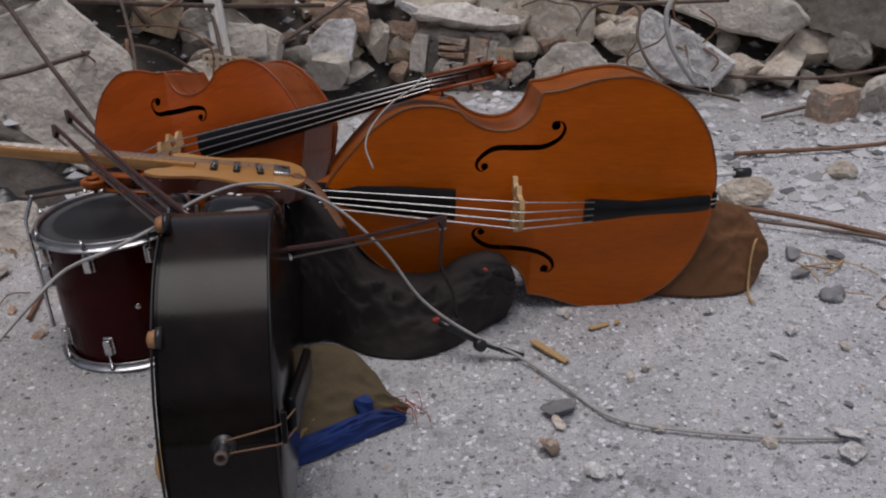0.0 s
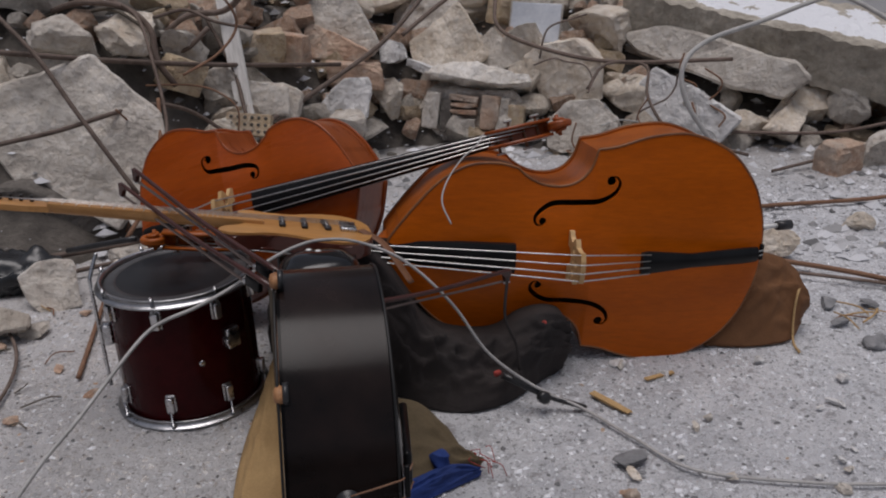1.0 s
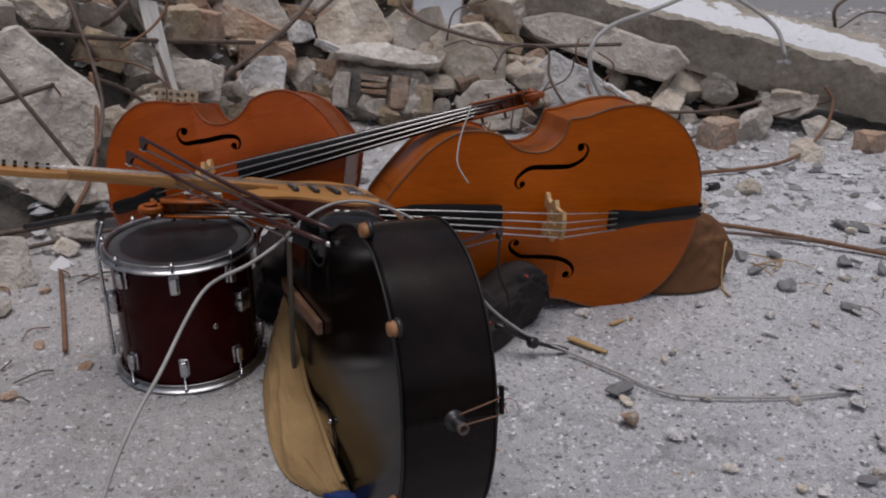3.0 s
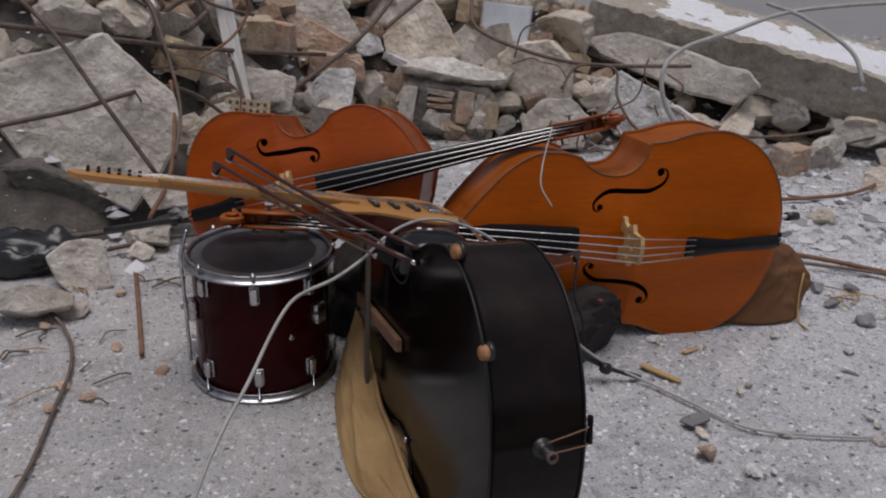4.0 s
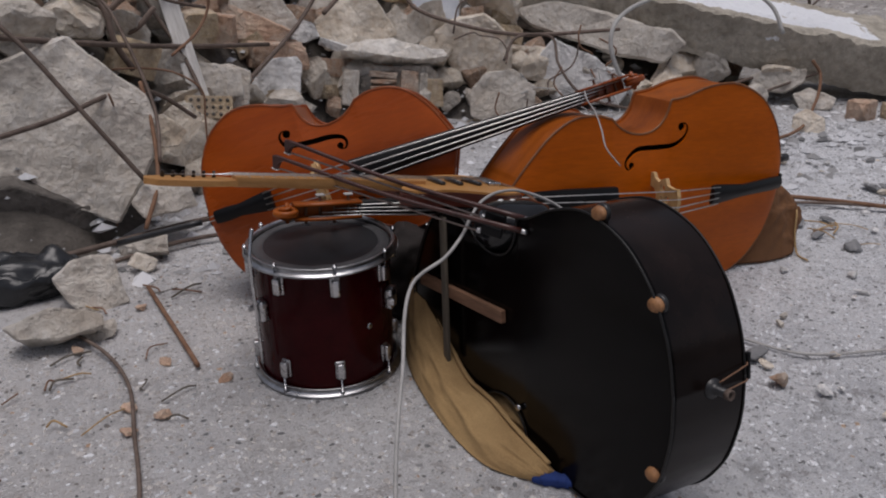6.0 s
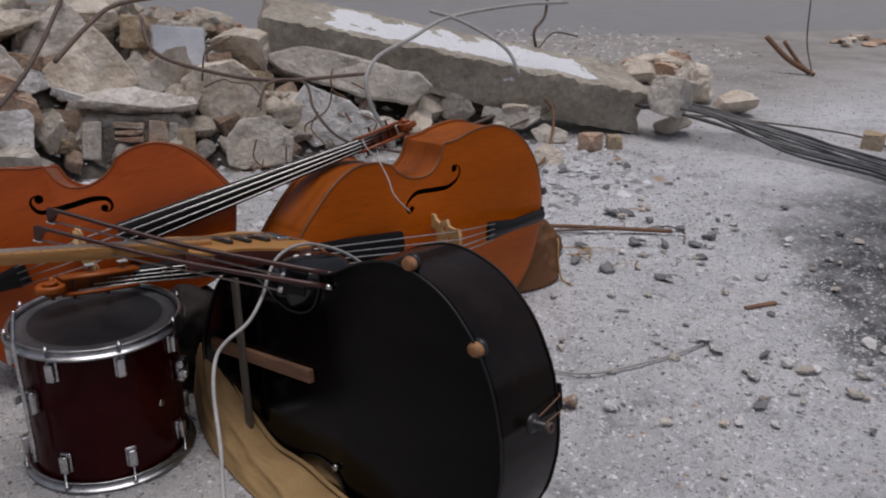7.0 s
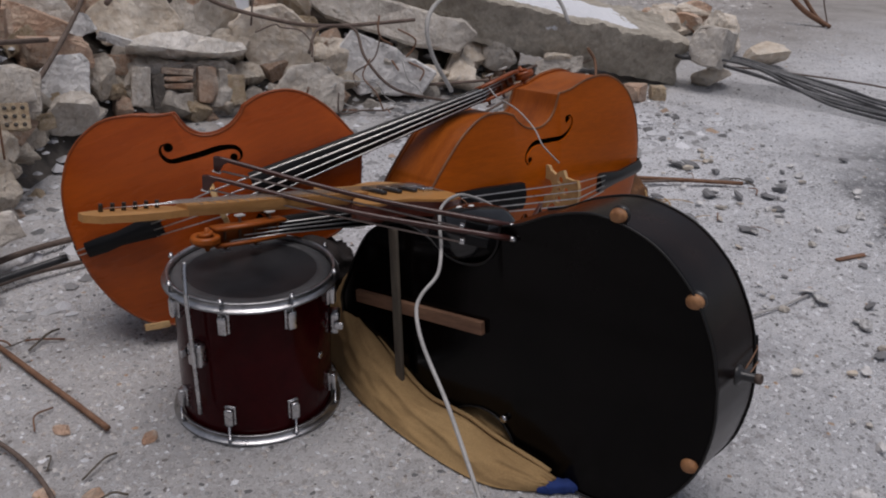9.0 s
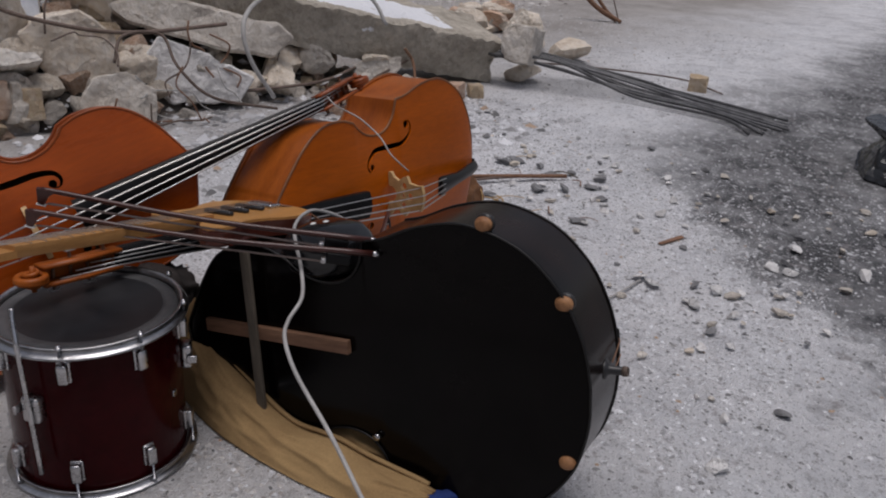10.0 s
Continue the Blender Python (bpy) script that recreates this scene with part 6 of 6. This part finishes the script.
part("bag_side", drape(top_line, foot_line, (-0.022, -0.008, 0.026), 2, 0.011, (0.02, 0.0, 0.03)), "khaki", sack)
seam = [p + Vector((-0.004, 0, 0.010)) for p in top_line[4:-2:6]]
part("bag_seam", tube(seam, 0.007, 8, 4, 0.7), "khaki", sack, "stitched rim of the bag")
part("bag_body", cloth_mound((-0.46, 1.74, 0.01), (0.16, 0.20, 0.06), 10, 5, 0.025), "khaki", sack)
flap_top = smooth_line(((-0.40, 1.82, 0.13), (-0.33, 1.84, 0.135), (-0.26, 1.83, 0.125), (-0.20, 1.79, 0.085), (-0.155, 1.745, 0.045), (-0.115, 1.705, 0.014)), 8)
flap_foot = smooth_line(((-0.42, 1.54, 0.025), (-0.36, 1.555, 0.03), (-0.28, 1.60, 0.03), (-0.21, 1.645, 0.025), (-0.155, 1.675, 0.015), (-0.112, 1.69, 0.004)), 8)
# flap coloured darker than the bag for the shade beneath the bass
part("bag_flap", drape(flap_top, flap_foot, (0.008, -0.010, 0.022), 8, 0.016, (0.0, 0.04, 0.10)), "shaded_canvas", sack, "flap of the khaki bag, coloured dark olive for its shade")
lining_top = smooth_line(((-0.42, 1.53, 0.035), (-0.34, 1.575, 0.045), (-0.26, 1.62, 0.05), (-0.20, 1.655, 0.05), (-0.15, 1.68, 0.03), (-0.113, 1.688, 0.010)), 8)
lining_foot = smooth_line(((-0.40, 1.485, 0.0), (-0.33, 1.53, 0.0), (-0.25, 1.582, 0.0), (-0.20, 1.614, 0.0), (-0.15, 1.642, 0.0), (-0.112, 1.664, 0.0)), 8)
part("blue_lining", drape(lining_top, lining_foot, (0.004, -0.008, 0.012), 9, 0.014, (0.0, 0.03, 0.02)), "blue_cloth", sack, "crumpled blue lining")
part("blue_fold", cloth_mound((-0.212, 1.668, 0.055), (0.020, 0.018, 0.034), 15, 10, 0.014, 0.9), "blue_cloth", sack, "fold of blue lining")
part("blue_hem", cloth_mound((-0.56, 1.385, 0.01), (0.058, 0.018, 0.016), -35, 12, 0.005), "blue_cloth", sack, "blue hem of the bag")
for k in range(9):
    r = random.Random(60 + k)
    x, y = -0.105 + r.uniform(-.03, .03), 1.69 + r.uniform(-.04, .04)
    part("frayed_thread", tube([(x, y, 0.05), (x + r.uniform(-.015, .025), y + r.uniform(-.02, .02), 0.035 + r.uniform(0, .02)), (x + r.uniform(0, .04), y + r.uniform(-.03, .015), 0.008 + r.uniform(0, .012))], 0.0012, 5, 5), "red_thread", sack, "frayed red thread")

net = thing("mesh_bag", "dark brown mesh bag slumped between the basses", "bag")
net_top = smooth_line(((-0.43, 2.10, 0.46), (-0.36, 2.08, 0.43), (-0.30, 2.08, 0.34), (-0.25, 2.10, 0.235), (-0.19, 2.12, 0.185), (-0.105, 2.12, 0.17), (-0.02, 2.12, 0.175), (0.046, 2.12, 0.215), (0.113, 2.12, 0.225), (0.17, 2.13, 0.205), (0.20, 2.15, 0.15)), 9)
net_foot = smooth_line(((-0.43, 2.06, 0.0), (-0.37, 2.07, 0.0), (-0.332, 2.06, 0.0), (-0.28, 2.02, 0.0), (-0.215, 1.975, 0.0), (-0.127, 1.953, 0.0), (-0.036, 1.977, 0.0), (0.03, 2.025, 0.0), (0.085, 2.08, 0.0), (0.14, 2.13, 0.0), (0.185, 2.15, 0.02)), 9)
part("bag_body", drape(net_top, net_foot, (0.006, -0.030, 0.022), 7, 0.034, (0.0, 0.19, 0.03)), "mesh_bag", net)
part("red_tag", cloth_mound((-0.03, 2.022, 0.088), (0.011, 0.007, 0.008), 20, 3, 0.004), "red_thread", net, "small red tag")
part("red_tag", cloth_mound((0.115, 2.105, 0.20), (0.011, 0.007, 0.010), -20, 5, 0.004), "red_thread", net, "small red tag")
part("draw_cord", tube(((0.0, 2.035, 0.385), (-0.01, 2.00, 0.28), (0.02, 1.99, 0.20), (0.03, 1.98, 0.12)), 0.0045, 8, 6, 0.6), "mesh_bag", net)

bundle = thing("cloth_bundle", "dark grey-brown cloth bundle wedged behind the drum", "bundle")
part("bundle_cloth", cloth_mound((-0.60, 2.42, 0.10), (0.15, 0.12, 0.20), 10, 41, 0.025, 0.8), "mesh_bag", bundle)
part("bundle_fold", cloth_mound((-0.47, 2.28, 0.06), (0.13, 0.10, 0.13), 30, 44, 0.03), "mesh_bag", bundle)

brown = thing("brown_bag", "brown canvas bag crushed under the end of the amber bass", "bag")
brown_top = smooth_line(((0.80, 2.36, 0.30), (0.86, 2.37, 0.29), (0.91, 2.39, 0.265), (0.95, 2.40, 0.245), (0.993, 2.40, 0.205), (1.02, 2.40, 0.144), (1.03, 2.41, 0.08)), 9)
brown_foot = smooth_line(((0.66, 2.27, 0.0), (0.76, 2.255, 0.0), (0.83, 2.255, 0.0), (0.89, 2.265, 0.0), (0.947, 2.285, 0.0), (0.985, 2.325, 0.0), (1.015, 2.37, 0.0)), 9)
part("bag_body", drape(brown_top, brown_foot, (0.018, -0.016, 0.012), 17, 0.020, (-0.06, 0.12, 0.10)), "brown_canvas", brown)
part("bag_string", tube(((1.01, 2.375, 0.16), (0.975, 2.325, 0.15), (0.962, 2.305, 0.08), (0.955, 2.27, 0.006), (0.945, 2.20, 0.006)), 0.004, 6, 5), "straw", brown, "pale drawstring")


# ---- litter on the ground ----
def litter(name, bm, kind, label, category, m, group=""):
    t = part(name, bm, kind, None, smooth=False)
    t.matrix_basis = m
    return tagged(t, label, category, group)


litter("splinter", block_form(301, 0.14, 0.022, 0.008, 0.03, 3), "straw", "yellow splinter of wood on the grit", "splinter", pose(0.29, 1.965, 0.008, 0, 0, -52))
litter("splinter", block_form(302, 0.10, 0.015, 0.006, 0.03, 3), "straw", "thin splinter of wood on the grit", "splinter", pose(0.47, 2.10, 0.006, 0, 0, 20))
litter("splinter", block_form(303, 0.16, 0.02, 0.008, 0.03, 3), "brown_wood", "brown splinter of wood on the grit", "splinter", pose(1.42, 1.62, 0.006, 0, 0, -15))
litter("brick_bit", stone_form(304, 0.05, 0.05, 0.05), "brick", "orange bit of brick on the grit", "brick", pose(0.242, 1.545, 0.022))
litter("charcoal", stone_form(305, 0.10, 0.045, 0.035), "shale", "dark charred chip on the grit", "chip", pose(0.285, 1.69, 0.013, 0, 0, 10))
litter("paper_scrap", block_form(306, 0.075, 0.045, 0.004, 0.03, 3), "plaster", "white torn scrap at the cable's end", "paper scrap", pose(0.945, 1.50, 0.012, 10, 8, 40))
litter("paper_scrap", block_form(307, 0.06, 0.05, 0.004, 0.03, 3), "plaster", "white torn scrap at the cable's end", "paper scrap", pose(0.96, 1.56, 0.016, -20, 8, -10))
litter("white_chip", stone_form(308, 0.05, 0.04, 0.03), "plaster", "white chip of plaster on the grit", "chip", pose(0.335, 1.46, 0.012))
for k in range(70):
    r = random.Random(330 + k)
    x, y = r.uniform(0.3, 2.3), r.uniform(1.0, 3.2)
    kind = r.choice(("shale", "concrete", "plaster", "concrete", "plaster", "concrete"))
    litter("chip", stone_form(330 + k, r.uniform(0.025, 0.065), r.uniform(0.02, 0.045), r.uniform(0.014, 0.03), 8, 0.04, 2), kind, {"shale": "dark grey stone chip on the grit", "concrete": "grey stone chip on the grit", "plaster": "white plaster chip on the grit", "limestone": "beige stone chip on the grit"}[kind], "chip", pose(x, y, 0.008, 0, 0, r.uniform(0, 180)), "chips on the ground")
for k in range(170):
    r = random.Random(1400 + k)
    x, y = r.uniform(-0.1, 2.7), 0.85 + 2.6 * r.random() ** 1.2
    if -0.55 < x < 0.25 and 1.0 < y < 2.6 or y > 1.9 and x < 1.05:
        continue
    kind = r.choice(("plaster", "plaster", "concrete", "limestone", "plaster", "shale"))
    size = 0.022 + 0.05 * r.random() ** 2
    litter("chip", stone_form(1400 + k, size, size * r.uniform(0.55, 0.9), size * r.uniform(0.3, 0.55), 8, 0.05, 2), kind, {"shale": "dark grey stone chip on the grit", "concrete": "grey stone chip on the grit", "plaster": "white plaster chip on the grit", "limestone": "beige stone chip on the grit"}[kind], "chip", pose(x, y, 0.006 + size * 0.08, r.uniform(-15, 15), r.uniform(-15, 15), r.uniform(0, 180)), "chips on the ground")
for k in range(16):
    r = random.Random(420 + k)
    litter("chip", stone_form(420 + k, r.uniform(0.05, 0.11), r.uniform(0.04, 0.08), r.uniform(0.02, 0.045), 8, 0.05, 3), "shale", "dark grey stone chip on the grit", "chip", pose(1.25 + r.uniform(-.1, .75), 2.75 - r.uniform(0, 0.75), 0.010, 0, 0, r.uniform(0, 180)), "chips on the ground")
for k in range(7):
    r = random.Random(390 + k)
    x, y = -1.45 + r.uniform(-.25, .2), 2.3 + r.uniform(-.35, .45)
    litter("chip", stone_form(390 + k, 0.05, 0.035, 0.02, 8, 0.06, 2), r.choice(("brick", "shale", "brick")), "small reddish or dark crumb on the dust", "chip", pose(x, y, 0.006, 0, 0, r.uniform(0, 180)), "chips on the ground")


for k in range(34):
    r = random.Random(1700 + k)
    x, y = (r.uniform(-2.1, -1.25), r.uniform(1.7, 3.0)) if k < 20 else (r.uniform(1.05, 2.0), r.uniform(2.0, 2.8))
    turn, length = r.uniform(0, 6.28), r.uniform(0.05, 0.16)
    dx, dy = length * math.cos(turn), length * math.sin(turn)
    twig = part("twig", tube(((x, y, 0.006), (x + 0.5 * dx + r.uniform(-0.02, 0.02), y + 0.5 * dy + r.uniform(-0.02, 0.02), 0.010 + r.uniform(0, 0.012)), (x + dx, y + dy, 0.006)), r.uniform(0.0016, 0.0038), 6, 4), r.choice(("brown_wood", "rust", "straw", "grey_wood")), None)
    tagged(twig, "short dry twig lying on the dusty ground", "twig", "twigs on the ground")


def grit(name, label, count, area, sizes, kind, seed, height):
    """Thousands of crumbs as one mesh."""
    r = np.random.RandomState(seed)
    base = np.array([(1, 0, 0), (0.3, 0.9, 0.05), (-0.75, 0.6, -0.05), (-0.85, -0.5, 0.0), (0.35, -0.95, 0.05), (0.15, 0.05, 0.75), (-0.1, -0.05, -0.5)])
    tri = np.array([(0, 1, 5), (1, 2, 5), (2, 3, 5), (3, 4, 5), (4, 0, 5), (1, 0, 6), (2, 1, 6), (3, 2, 6), (4, 3, 6), (0, 4, 6)])
    vs, fs = [], []
    for k in range(count):
        x, y = r.uniform(area[0], area[1]), r.uniform(area[2], area[3])
        s = sizes[0] + (sizes[1] - sizes[0]) * r.rand() ** 2.7
        if x - 0.9 * y > 0.45 and y < 2.9 and r.rand() < 0.8:
            s *= 0.35
        if ((x + 1.94) / 0.42) ** 2 + ((y - 3.0) / 0.24) ** 2 < 1:
            s *= 0.2
        a = r.uniform(0, 2 * math.pi)
        p = base * (1 + r.uniform(-0.25, 0.25, (7, 1))) * (s * r.uniform(0.7, 1.2), s * r.uniform(0.5, 0.9), s * r.uniform(0.45, 0.8))
        c, q = math.cos(a), math.sin(a)
        p = np.stack((p[:, 0] * c - p[:, 1] * q + x, p[:, 0] * q + p[:, 1] * c + y, p[:, 2] + height(x, y) - 0.05 * s), 1)
        fs += (tri + 7 * k).tolist()
        vs.append(p)
    me = bpy.data.meshes.new(name)
    me.from_pydata(np.concatenate(vs).tolist(), [], fs)
    me.materials.append(kind)
    return tagged(new(name, me), label, "gravel", kind="stuff")


def grit_surface(name, tones):
    """Crumbs, each of a tone of its own."""
    m = surface(name, (0.3, 0.29, 0.28), (0.5, 0.49, 0.47), 30, 0.92, bump=0.3, grain=200)
    n, l = m.node_tree.nodes, m.node_tree.links
    geo = n.new("ShaderNodeNewGeometry")
    ramp = n.new("ShaderNodeValToRGB")
    ramp.color_ramp.interpolation = "CONSTANT"
    while len(ramp.color_ramp.elements) < len(tones):
        ramp.color_ramp.elements.new(0.5)
    for k, (at, tone) in enumerate(tones):
        ramp.color_ramp.elements[k].position, ramp.color_ramp.elements[k].color = at, (*tone, 1)
    l.new(geo.outputs["Random Per Island"], ramp.inputs[0])
    l.new(ramp.outputs[0], n["Principled BSDF"].inputs["Base Color"])
    return m


# the darkest tones are dark pebbles and also paint small shadows between crumbs
CRUMB = grit_surface("grit_tones", ((0.0, (0.15, 0.15, 0.152)), (0.11, (0.30, 0.298, 0.30)), (0.30, (0.45, 0.45, 0.46)), (0.55, (0.60, 0.605, 0.625)), (0.90, (0.76, 0.765, 0.79)), (0.985, (0.42, 0.31, 0.23))))
PALE = grit_surface("pale_grit_tones", ((0.0, (0.18, 0.18, 0.185)), (0.12, (0.36, 0.36, 0.37)), (0.34, (0.56, 0.565, 0.585)), (0.72, (0.74, 0.75, 0.78))))
SOIL = grit_surface("soil_grit_tones", ((0.0, (0.18, 0.165, 0.155)), (0.10, (0.38, 0.35, 0.33)), (0.35, (0.50, 0.47, 0.45)), (0.80, (0.62, 0.60, 0.58)), (0.985, (0.42, 0.28, 0.19))))
grit("gravel", "pale grit and crumbs strewn over the ground", 52000, (-2.4, 3.2, 0.6, 4.6), (0.0018, 0.012), CRUMB, 7, ground_height)
grit("gravel", "brownish grit and crumbs beside the drum", 16000, (-2.4, -0.5, 0.6, 3.3), (0.0018, 0.012), SOIL, 12, ground_height)
grit("gravel", "coarser stone crumbs before the amber bass", 30000, (-0.1, 2.6, 0.9, 3.9), (0.002, 0.0115), PALE, 8, ground_height)
grit("gravel", "crumbs of brick and stone beyond the slab", 14000, (2.0, 8.0, 2.2, 8.0), (0.003, 0.019), CRUMB, 9, ground_height)
grit("gravel", "brown stones strewn beyond the slab", 2600, (2.2, 9.0, 6.0, 9.8), (0.01, 0.06), SOIL, 13, ground_height)
grit("rubble_crumbs", "crumbs of brick and stone over the heap", 5200, (-3.0, 3.0, 2.9, 6.6), (0.008, 0.055), CRUMB, 10, lambda x, y: max(heap_height(x, y) - 0.10, 0))
